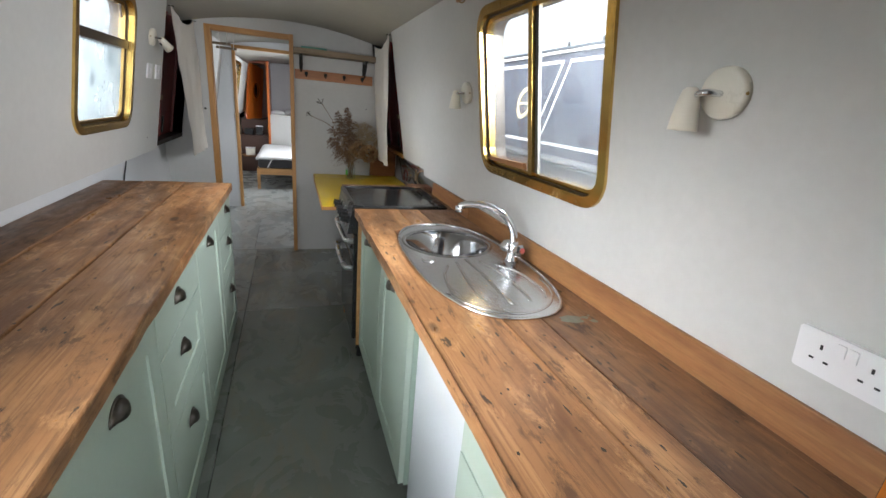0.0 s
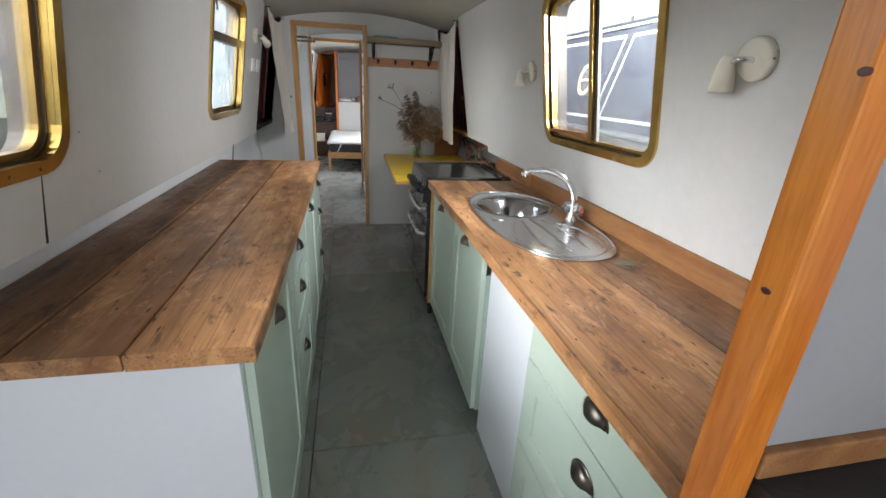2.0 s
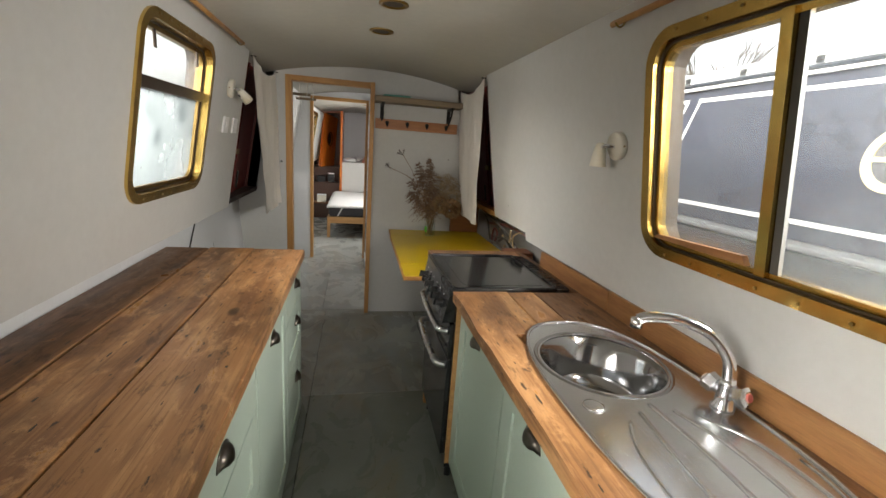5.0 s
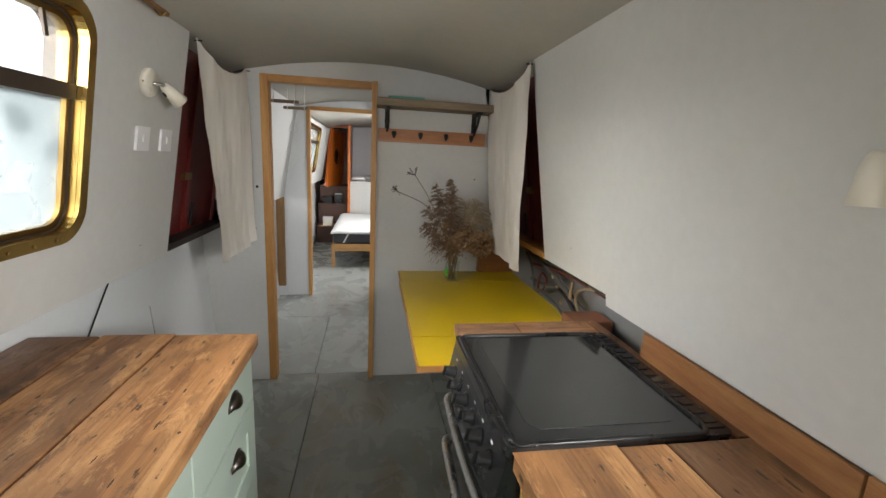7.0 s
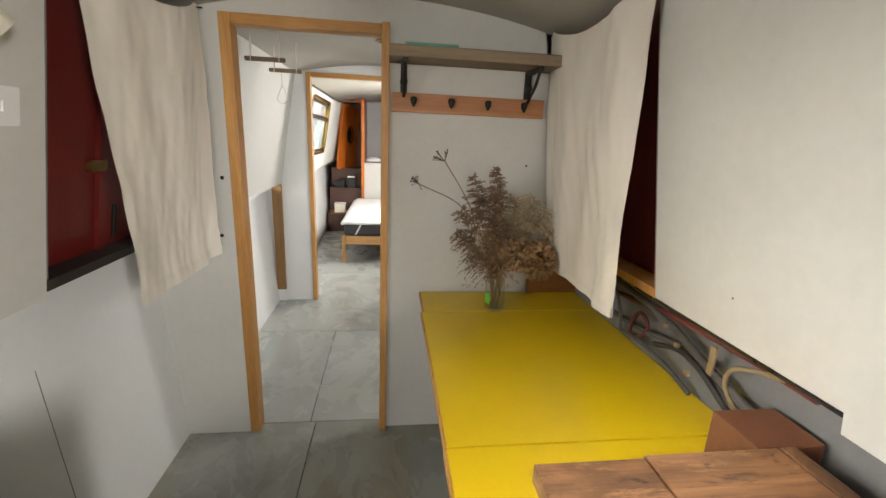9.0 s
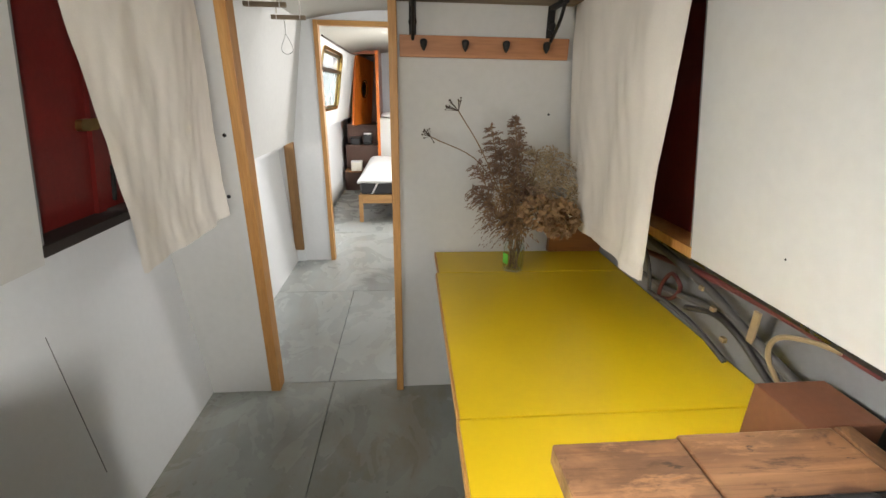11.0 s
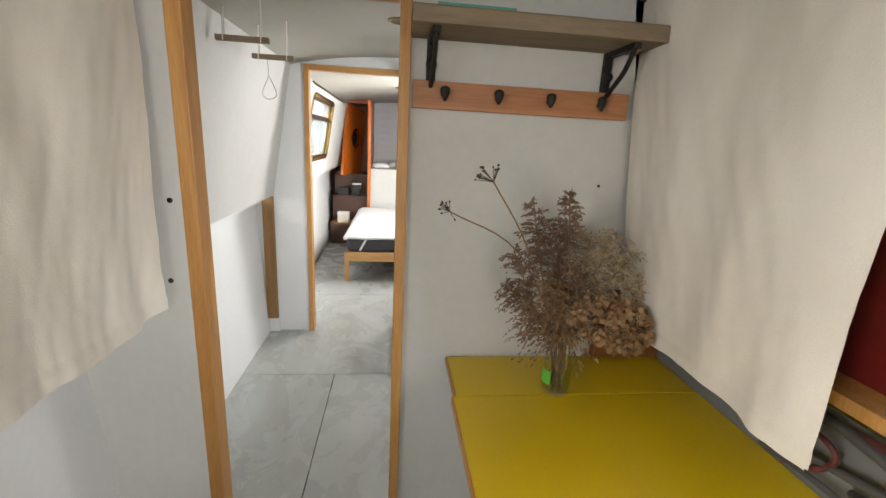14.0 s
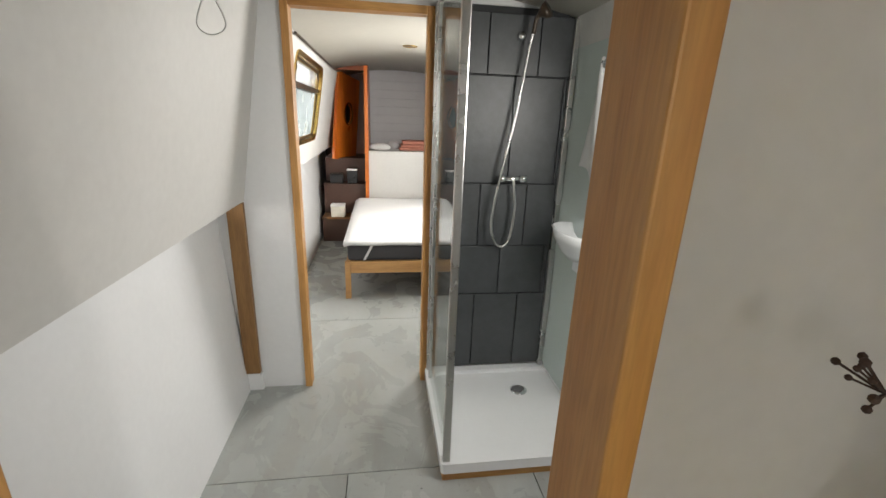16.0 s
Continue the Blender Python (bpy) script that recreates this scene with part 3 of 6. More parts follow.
    # screws in the lip
    for k in range(7):
        y = y0 + 0.12 + (y1 - y0 - 0.24) * k / 6
        for z in (z0 + 0.014, z1 - 0.014):
            p = place(y, z, -0.012)
            n = Vector((-sign, 0, -LEAN_IN)).normalized()
            part("screw", lathe([(0.0045, 0), (0.0035, 0.0016)], Matrix.Translation(p) @ n.to_track_quat("Z", "Y").to_matrix().to_4x4(), 8), OLDBRASS, th)
    return th


window("window_1", WIN_R, on_right, "sliding brass-framed window with dusty panes over the sink", ("v", 1.40), (GLASS, GLASS), 1)
w2 = window("window_2", WIN_L2, on_left, "brass-framed hopper window with a misted lower pane", ("h", 1.63), (FROST, GLASS), -1)
window("window_3", WIN_L1, on_left, "brass-framed window at the aft end of the galley", None, (GLASS,), -1)
window("window_4", WIN_B, on_left, "brass-framed bedroom hopper window, overexposed", ("h", 1.67), (FROST, GLASS), -1)

# ---- galley, west worktop ----
def rough_plank(x0, x1, y0, y1, z0, z1, seed, bm=None):
    """A thick reclaimed board with softly worn, uneven edges."""
    rnd = random.Random(seed)
    bm = bm or bmesh.new()
    n = max(4, int((y1 - y0) / 0.09))
    rings = []
    for k in range(n + 1):
        y = y0 + (y1 - y0) * k / n
        a, b = x0 + rnd.uniform(0, 0.0022), x1 - rnd.uniform(0, 0.0022)
        if 0 < k < n and rnd.random() < 0.08:
            b -= 0.004
        c = 0.004 + rnd.uniform(0, 0.002)
        if k in (0, n):
            y += rnd.uniform(-0.004, 0.004)
        rings.append([bm.verts.new(p) for p in ((a, y, z0), (b, y, z0), (b, y, z1 - c), (b - c * 0.35, y, z1 - c * 0.35), (b - c, y, z1), (a + c * 0.7, y, z1), (a, y, z1 - c * 0.7))])
    for p, q in zip(rings, rings[1:]):
        for k in range(7):
            bm.faces.new((p[k], p[(k + 1) % 7], q[(k + 1) % 7], q[k]))
    bm.faces.new(rings[0])
    bm.faces.new(rings[-1])
    return bm


top_w = thing("worktop", (-0.67, 1.7, 0.875), "worn reclaimed pine plank worktop on the long cabinet run", "worktop")
part("plank", rough_plank(-0.588, -0.342, 0.556, 2.86, 0.875, 0.915, 1), TOPWOOD, top_w)
part("plank", rough_plank(-0.80, -0.5915, 0.560, 2.868, 0.875, 0.914, 2), TOPWOOD, top_w)
part("plank", rough_plank(-1.0, -0.8035, 0.562, 2.86, 0.875, 0.914, 3), TOPDARK, top_w, "darker stained plank")

def cup_handle(parent, at, sign):
    """A cup pull: a ribbed half-dome hood on a flange."""
    bm = bmesh.new()
    w, h, dep = 0.042, 0.034, 0.024
    nu, nv = 14, 7
    grid = []
    for j in range(nv + 1):
        v = j / nv * math.pi / 2
        row = []
        for i in range(nu + 1):
            u = math.pi * i / nu
            row.append(bm.verts.new((at[0] - sign * dep * math.sin(v) * (0.25 + 0.75 * math.sin(u)) ** 0.8, at[1] - w * math.cos(u) * math.cos(v * 0.55), at[2] + h * math.sin(u) * math.cos(v) - 0.012)))
        grid.append(row)
    for j in range(nv):
        for i in range(nu):
            bm.faces.new((grid[j][i], grid[j][i + 1], grid[j + 1][i + 1], grid[j + 1][i]))
    fl = [(-(w + 0.005) * math.cos(math.pi * k / 12), (h + 0.006) * math.sin(math.pi * k / 12) - 0.012) for k in range(13)]
    slab(fl, [], lambda u, v, d: Vector((at[0] - sign * d, at[1] + u, at[2] + v)), 0.0, 0.003, bm)
    return part("handle", bm, PEWTER, parent, "antique pewter cup handle", True)


def shaker(parent, x, sign, y0, y1, z0, z1, name="door", rail=0.075, plain=False, recess=0.007):
    """A framed front of 20 mm with a sunk panel."""
    place = lambda u, v, d: Vector((x + sign * d, u, v))
    out = [(y0, z0), (y1, z0), (y1, z1), (y0, z1)]
    if plain:
        return part(name, box(min(x, x + sign * 0.02), max(x, x + sign * 0.02), y0, y1, z0, z1, 0.003), SAGE, parent)
    r = rail
    inn = [(y0 + r, z0 + r), (y1 - r, z0 + r), (y1 - r, z1 - r), (y0 + r, z1 - r)]
    bm = slab(out, [inn], place, 0, 0.02)
    d = part(name, bm, SAGE, parent)
    part("panel", slab(inn, [], place, recess, 0.016), SAGE, d)
    return d


def unit(label, sign, xf, xb, y0, y1, z0, z1, fronts, handle_x, side=SAGEDARK):
    """A cabinet: carcass and its fronts. sign: +1 where the body lies toward +x of its front."""
    th = thing("kitchen_cabinet", (0.5 * (xf + xb), 0.5 * (y0 + y1), 0), label, "cabinet", "galley cabinets")
    a, b = sorted((xf + sign * 0.021, xb))
    part("carcass", box(a, b, y0, y1, 0.0 if z0 < 0.06 else z0, z1), side, th)
    for kind, f0, f1, hz in fronts:
        fr = shaker(th, xf, sign, y0 + 0.002, y1 - 0.002, f0, f1, "door" if kind == "door" else "drawer_front", plain=kind == "plain")
        if hz:
            cup_handle(fr, (xf, handle_x, hz), sign)
    return th


unit("sage green cabinet with one framed door and cup handle", -1, -0.362, -0.93, 0.60, 1.218, 0.02, 0.87, [("door", 0.02, 0.865, 0.79)], 0.915)
unit("sage green three-drawer cabinet with cup handles", -1, -0.362, -0.93, 1.222, 1.80, 0.02, 0.87, [("plain", 0.70, 0.865, 0.80), ("drawer", 0.42, 0.696, 0.612), ("drawer", 0.02, 0.416, 0.318)], 1.475)
unit("sage green cabinet with one framed door and cup handle", -1, -0.362, -0.93, 1.804, 2.36, 0.02, 0.87, [("door", 0.02, 0.865, 0.795)], 2.065)
unit("sage green three-drawer cabinet with cup handles", -1, -0.362, -0.93, 2.364, 2.845, 0.02, 0.87, [("plain", 0.70, 0.865, 0.80), ("drawer", 0.42, 0.696, 0.61), ("drawer", 0.02, 0.416, 0.307)], 2.65)
tagged(part("end_panel", box(-0.93, -0.385, 0.578, 0.598, 0.0, 0.874, 0.001), PANELWHITE), "white laminate end panel of the cabinet run", "panel")

# ---- galley, east worktop ----
XE = 0.312
top_e = thing("worktop", (0.6, 1.1, 0.875), "worn reclaimed pine plank worktop around the sink", "worktop")


def sink_outline(grow=0.0, n=48):
    """Outline of the inset sink: a round bowl end and an oval drainer end."""
    pts = []
    for k in range(n):
        a = 2 * math.pi * k / n
        c, s = math.cos(a), math.sin(a)
        r = (abs(c) ** 2.6 + abs(s) ** 2.6) ** (-1 / 2.6)
        pts.append((0.625 + (0.222 + grow) * r * c, 1.403 + (0.484 + grow) * r * s))
    return pts


def cut_plank(outline, material, label=""):
    """A worktop board cut round the sink bowl, its long edges worn."""
    rnd = random.Random(outline[0][0])
    pts = []
    for (a, b), (c, d) in zip(outline, outline[1:] + outline[:1]):
        n = max(1, int(abs(d - b) / 0.12))
        for k in range(n):
            j = rnd.uniform(-0.0016, 0.0016) if k else 0
            pts.append((a + (c - a) * k / n + j, b + (d - b) * k / n))
    bm = slab(pts, [], lambda u, v, d: Vector((u, v, d)), 0.875, 0.915)
    es = [e for e in bm.edges if all(v.co.z > 0.914 for v in e.verts) and len({f.normal.z > 0.5 or f.normal.z < -0.5 for f in e.link_faces if not f.normal_update()}) == 2]
    bmesh.ops.bevel(bm, geom=es, offset=0.004, segments=2, affect="EDGES", profile=0.5)
    part("plank", bm, material, top_e, label)


cut_plank([(XE, 0.086), (0.5385, 0.086), (0.5385, 1.42), (0.43, 1.42), (0.43, 1.80), (0.5385, 1.80), (0.5385, 2.212), (XE, 2.212)], TOPWOOD)
cut_plank([(0.5425, 0.086), (0.6585, 0.086), (0.6585, 1.42), (0.5425, 1.42)], TOPWOOD)
cut_plank([(0.5425, 1.80), (0.6585, 1.80), (0.6585, 2.212), (0.5425, 2.212)], TOPWOOD)
cut_plank([(0.6625, 0.086), (0.885, 0.086), (0.885, 2.212), (0.6625, 2.212), (0.6625, 1.80), (0.805, 1.80), (0.805, 1.42), (0.6625, 1.42)], TOPDARK, "darker stained plank")
part("plank", rough_plank(0.842, 0.885, 2.214, 2.93, 0.875, 0.915, 14), TOPDARK, top_e)
ob = part("upstand", box(0.868, 0.884, 0.088, 1.99, 0.916, 1.0, 0.003), TRIMWOOD, top_e, "pine upstand along the wall")
part("upstand", box(0.868, 0.884, 1.994, 2.62, 0.916, 0.995, 0.003), TRIMWOOD, top_e, "pine upstand along the wall")
end_e = thing("worktop_end", (0.58, 2.86, 0.875), "short pine worktop strip between cooker and table", "worktop")
part("plank", box(0.322, 0.545, 2.80, 2.922, 0.875, 0.915, 0.004), TOPMID, end_e)
part("plank", box(0.547, 0.84, 2.80, 2.93, 0.875, 0.915, 0.004), TOPMID, end_e)
part("end_support", box(0.335, 0.84, 2.815, 2.85, 0.0, 0.874, 0.002), PINE, end_e, "orange pine side board")

unit("sage green sink cabinet with two framed doors", 1, 0.348, 0.86, 1.66, 2.195, 0.1, 0.755, [("door", 0.11, 0.865, 0.815)], 1.955)
unit("sage green sink cabinet with framed door and cup handle", 1, 0.348, 0.86, 1.185, 1.656, 0.1, 0.755, [("door", 0.11, 0.865, 0.812)], 1.44)
tagged(part("plinth", box(0.43, 0.45, 1.2, 2.2, 0.0, 0.1), DARKSILL), "dark recessed plinth under the sink cabinets", "plinth")
tagged(part("filler_panel", box(0.385, 0.86, 0.71, 1.181, 0.0, 0.874, 0.002), PANELWHITE), "white laminate panel in the gap beside the sink cabinet", "panel")
unit("sage green drawer cabinet with cup handles", 1, 0.35, 0.86, 0.088, 0.706, 0.02, 0.87, [("plain", 0.72, 0.865, 0.815), ("drawer", 0.42, 0.716, 0.64), ("drawer", 0.02, 0.416, 0.3)], 0.365)
cooker_side = tagged(part("cooker_side_board", box(0.332, 0.86, 2.2, 2.211, 0.1, 0.874), BEDPINE), "raw pine board beside the cooker", "panel")

# ---- sink and tap ----
sink = thing("sink", (0.625, 1.405, 0.915), "stainless steel inset sink with round bowl and oval drainer", "sink")
BOWL = [(0.617 + 0.175 * math.cos(2 * math.pi * k / 40), 1.612 + 0.175 * math.sin(2 * math.pi * k / 40)) for k in range(40)]
part("plate", slab(sink_outline(-0.004), [BOWL], lambda u, v, d: Vector((u, v, d)), 0.9155, 0.919), STEEL, sink)
rim = [(u, v, 0.9195) for u, v in sink_outline()]
part("rim", tube(rim + rim[:2], 0.0055, 8, cap=False), STEEL, sink, "", True)
bm = bmesh.new()
prof = [(0.192, 0.9192), (0.187, 0.923), (0.181, 0.9195), (0.174, 0.905), (0.158, 0.892), (0.152, 0.80), (0.138, 0.777), (0.11, 0.768), (0.02, 0.765)]
rings = [[bm.verts.new((0.617 + r * math.cos(2 * math.pi * k / 40), 1.612 + r * math.sin(2 * math.pi * k / 40), h)) for k in range(40)] for r, h in prof]
for a, b in zip(rings, rings[1:]):
    for k in range(40):
        bm.faces.new((a[k], a[(k + 1) % 40], b[(k + 1) % 40], b[k]))
bm.faces.new(rings[-1])
# bowl steel darker than the plate: the hollow's shade is in its colour
part("bowl", bm, mat("polished_bowl_shaded", (0.50, 0.50, 0.51), 0.13, 1.0, vary=0.1, bump=0), sink, "polished round bowl, its steel darkened for depth", True)
part("waste", lathe([(0.04, 0.7655), (0.04, 0.769), (0.033, 0.769), (0.03, 0.767)], Matrix.Translation((0.617, 1.612, 0)), 20), ALU, sink, "round metal waste", True)
part("overflow", lathe([(0.026, 0.919), (0.026, 0.921), (0.018, 0.9225)], Matrix.Translation((0.472, 1.405, 0)), 20), STEEL, sink, "", True)
oval = [(0.625 + 0.19 * math.cos(2 * math.pi * k / 40), 1.19 + 0.24 * math.sin(2 * math.pi * k / 40), 0.9185) for k in range(22, 40)] + [(0.625 + 0.19 * math.cos(2 * math.pi * k / 40), 1.19 + 0.24 * math.sin(2 * math.pi * k / 40), 0.9185) for k in range(0, 1)]
part("drainer_edge", tube(oval, 0.004, 6), STEEL, sink, "", True)
for k in range(5):
    x = 0.505 + 0.056 * k
    part("ridge", tube(curve_pts([(x + 0.01 * (2 - k), 1.40 - 0.03 * abs(k - 2), 0.9165), (x + 0.015 * (k - 1.5) , 1.25, 0.9175), (x + 0.022 * (k - 2), 1.10, 0.9175), (x + 0.012 * (k - 2), 1.01 + 0.018 * abs(k - 2), 0.9165)], 6), 0.0062, 8), STEEL, sink, "", True)

tap = thing("mixer_tap", (0.80, 1.372, 0.919), "chrome kitchen mixer tap with arched spout, on the sink", "tap")
part("body", lathe([(0.027, 0.0), (0.027, 0.006), (0.021, 0.012), (0.019, 0.055), (0.021, 0.065), (0.015, 0.078)], Matrix.Translation((0.80, 1.372, 0.919)), 20), CHROME, tap, "", True)
part("spout", tube(curve_pts([(0.80, 1.372, 0.985), (0.79, 1.377, 1.045), (0.752, 1.398, 1.098), (0.69, 1.432, 1.122), (0.63, 1.465, 1.118), (0.604, 1.479, 1.106)], 8), [0.0145] * 24 + [0.0135] * 17, 14), CHROME, tap, "", True)
part("nozzle", lathe([(0.0145, 0.0), (0.0155, 0.022), (0.012, 0.023)], Matrix.Translation((0.604, 1.479, 1.086)), 16), CHROME, tap, "", True)
for dx, dy in ((0.012, -0.055), (-0.02, 0.055)):
    d = Vector((dx, dy, 0.022)).normalized()
    kn = part("knob", lathe([(0.012, 0.0), (0.012, 0.022), (0.023, 0.028), (0.025, 0.05), (0.016, 0.056)], Matrix.Translation((0.80, 1.372, 0.955)) @ d.to_track_quat("Z", "Y").to_matrix().to_4x4(), 6), CHROME, tap)
    part("cap", lathe([(0.011, 0.056), (0.010, 0.0585)], Matrix.Translation((0.80, 1.372, 0.955)) @ d.to_track_quat("Z", "Y").to_matrix().to_4x4(), 14), mat("tap_cap_red", (0.55, 0.12, 0.1), 0.3, vary=0.02, bump=0) if dy < 0 else PLASTIC, kn)

# dents and nail holes in the worktops
def dents(parent, x0, x1, y0, y1, z, n, seed, avoid=None):
    r = random.Random(seed)
    bm = bmesh.new()
    for _ in range(n):
        x, y, w = r.uniform(x0, x1), r.uniform(y0, y1), r.uniform(0.0012, 0.0042)
        l = w * r.choice((1.1, 1.6, 3.5, 6))
        if avoid and avoid(x, y):
            continue
        bm.faces.new([bm.verts.new((x + w * math.cos(a) * r.uniform(0.7, 1.2), y + l * math.sin(a) * r.uniform(0.7, 1.2), z)) for a in (2 * math.pi * k / 9 for k in range(9))])
    tagged(part("dents", bm, BRONZE, parent, "small dark dents and nail holes"), kind="stuff")


dents(top_w, -0.97, -0.36, 0.6, 2.82, 0.9156, 95, 3)
dents(top_e, 0.33, 0.86, 0.12, 2.18, 0.9156, 110, 4, lambda x, y: 0.39 < x < 0.86 and 0.9 < y < 1.9)
bm = bmesh.new()
pr = random.Random(2)
for k in range(14):
    x, y, q = 0.77 + pr.uniform(-0.05, 0.05), 0.90 + pr.uniform(-0.025, 0.015), pr.uniform(0.004, 0.014)
    bm.faces.new([bm.verts.new((x + 1.5 * q * math.cos(a) * pr.uniform(0.6, 1.2), y + q * math.sin(a) * pr.uniform(0.6, 1.2), 0.9157 + 0.00004 * k)) for a in (2 * math.pi * i / 10 for i in range(10))])
part("paint_stain", bm, mat("turquoise_stain", (0.26, 0.30, 0.25), 0.6, vary=0.3, scale=40), top_e, "faded turquoise paint stain")
tagged(part("window_wedge", slab([(1.43, 1.262), (1.76, 1.262), (1.74, 1.274), (1.44, 1.285)], [], on_right, -0.006, 0.0115), TRIMWOOD), "dark timber wedge lying in the window track", "wedge")

# ---- cooker ----
cooker = thing("gas_cooker", (0.58, 2.5, 0), "black slot-in gas cooker with closed smoked-glass lid", "cooker")
part("body", box(0.335, 0.84, 2.222, 2.788, 0.06, 0.895, 0.003), BLACK, cooker)
part("hob_frame", ring(rounded(0.298, 0.838, 2.216, 2.794, 0.02, 4), rounded(0.325, 0.775, 2.232, 2.778, 0.02, 4), lambda u, v, d: Vector((u, v, d)), 0.896, 0.924), BLACK, cooker)
part("lid", slab(rounded(0.322, 0.778, 2.229, 2.781, 0.02, 4), [], lambda u, v, d: Vector((u, v, d)), 0.912, 0.9225), HOB, cooker, "smoked glass lid")
part("glass_centre", slab(rounded(0.368, 0.742, 2.275, 2.738, 0.035, 5), [], lambda u, v, d: Vector((u, v, d)), 0.9227, 0.9233), mat("dusty_smoked_glass", (0.035, 0.036, 0.036), 0.13, vary=0.4, scale=6, bump=0), cooker, "dusty grey glass centre of the lid")
part("lid_edge", tube([(u, v, 0.9235) for u, v in rounded(0.312, 0.782, 2.224, 2.786, 0.03, 5)] + [(0.782, 2.70, 0.9235)], 0.0075, 8), BLACK, cooker, "", True)
vent = part("vent", box(0.782, 0.832, 2.24, 2.77, 0.9245, 0.9275, 0.001), BLACK, cooker)
for k in range(14):
    part("slot", box(0.79, 0.824, 2.255 + k * 0.037, 2.275 + k * 0.037, 0.928, 0.9305, 0.001), HOB, vent)
# sloped control panel
bm = bmesh.new()
sec = [(0.335, 0.895), (0.300, 0.895), (0.276, 0.775), (0.335, 0.775)]
lp = [[bm.verts.new((x, y, z)) for x, z in sec] for y in (2.222, 2.788)]
for k in range(4):
    bm.faces.new((lp[0][k], lp[0][(k + 1) % 4], lp[1][(k + 1) % 4], lp[1][k]))
bm.faces.new(lp[0])
bm.faces.new(lp[1])
panel = part("control_panel", bm, BLACK, cooker)
slope = Vector((-0.12, 0, 0.024)).normalized()
for k in range(6):
    y = 2.30 + 0.082 * k
    p = Vector((0.288, y, 0.835))
    q = slope.to_track_quat("Z", "Y").to_matrix().to_4x4()
    kb = part("knob", lathe([(0.022, 0.0), (0.022, 0.004), (0.017, 0.008), (0.0155, 0.03), (0.012, 0.032)], Matrix.Translation(p) @ q, 18), BLACK, cooker, "", True)
    part("pointer", box(-0.0035, 0.0035, -0.016, 0.016, 0.028, 0.04, 0.001, m=Matrix.Translation(p) @ q), BLACK, kb)
    part("mark", box(-0.007, 0.007, -0.003, 0.003, 0.0, 0.0012, m=Matrix.Translation(p + Vector((0.008, 0.012, 0.035))) @ q), PLASTIC, panel)
part("grill_door", box(0.312, 0.334, 2.225, 2.785, 0.61, 0.765, 0.004), HOB, cooker, "glossy black grill door")
part("oven_door", box(0.312, 0.334, 2.225, 2.785, 0.13, 0.60, 0.004), HOB, cooker, "glossy black oven door")
for z in (0.725, 0.565):
    hb = part("handle", tube(curve_pts([(0.312, 2.25, z), (0.276, 2.275, z), (0.268, 2.36, z), (0.266, 2.5, z), (0.268, 2.64, z), (0.276, 2.735, z), (0.312, 2.76, z)], 6), 0.0145, 10), ALU, cooker, "brushed metal bar handle", True)
for x, y in ((0.36, 2.25), (0.36, 2.76), (0.8, 2.25), (0.8, 2.76)):
    part("foot", tube([(x, y, 0), (x, y, 0.06)], 0.016, 10), BLACK, cooker)

# ---- dinette ----
table = thing("fold_down_table", (0.6, 3.6, 0.74), "yellow laminate fold-down table with orange wood edging", "table")
for y0, y1 in ((2.893, 3.149), (3.1550, 3.9890), (3.9945, 4.234)):
    a = 0.187 + (y0 - 2.893) * 0.011
    lf = part("leaf", box(a + 0.007, 0.985, y0, y1, 0.742, 0.765, 0.0012), YELLOW, table)
    part("edging", box(a, a + 0.0065, y0, y1, 0.741, 0.7645, 0.001), PINE, lf, "orange wood edging")
part("edging", box(0.187, 0.985, 2.886, 2.8925, 0.741, 0.7645, 0.001), PINEX, table, "orange wood edging")
part("hinge", box(0.2, 0.98, 3.146, 3.159, 0.733, 0.7415), DARKSILL, table)
part("hinge", box(0.21, 0.98, 3.985, 3.998, 0.733, 0.7415), DARKSILL, table)
part("batten", box(0.23, 0.97, 4.205, 4.249, 0.70, 0.741, 0.002), PINEX, table)
part("leg", box(0.36, 0.40, 2.93, 2.97, 0.0, 0.7405, 0.003), PINE, table)
tagged(part("brown_box", box(0.815, 0.975, 2.945, 3.075, 0.766, 0.90, 0.003), mat("brown_board", (0.20, 0.08, 0.04), 0.5, vary=0.25, scale=8)), "brown boxed-in pipe cover behind the table", "box")
tagged(part("hatch_side_board", box(0.735, 0.985, 4.212, 4.248, 0.768, 1.02, 0.003), wood("hatch_ply", (0.30, 0.12, 0.03), (0.2, 0.07, 0.02), "x", 8, 0.4, 0.2)), "varnished brown plywood corner board behind the table", "board")

shelf = thing("wall_shelf", (0.39, 4.15, 1.77), "weathered board shelf on black iron brackets", "shelf")
bm = rough_plank(4.055, 4.246, 0.04, 0.742, 1.793, 1.836, 31)
for v in bm.verts:
    v.co = Vector((v.co.y, v.co.x, v.co.z))
part("board", bm, DRIFT, shelf)
for x in (0.105, 0.655):
    br = part("bracket", box(x - 0.014, x + 0.014, 4.236, 4.249, 1.60, 1.792, 0.002), BLACKIRON, shelf, "black cast-iron bracket")
    part("arm", box(x - 0.011, x + 0.011, 4.075, 4.2355, 1.776, 1.7925, 0.002), BLACKIRON, br)
    part("brace", tube(curve_pts([(x, 4.236, 1.655), (x, 4.19, 1.685), (x, 4.13, 1.725), (x, 4.088, 1.78)], 5), 0.007, 8), BLACKIRON, br, "", True)
    part("boss", lathe([(0.017, 0), (0.017, 0.01), (0.008, 0.016)], Matrix.Translation((x, 4.238, 1.722)) @ Matrix.Rotation(radians(90), 4, "X"), 12), BLACKIRON, br)
rail = thing("coat_hook_rail", (0.39, 4.24, 1.6), "pine coat rail with four dark iron hooks", "hook rail")
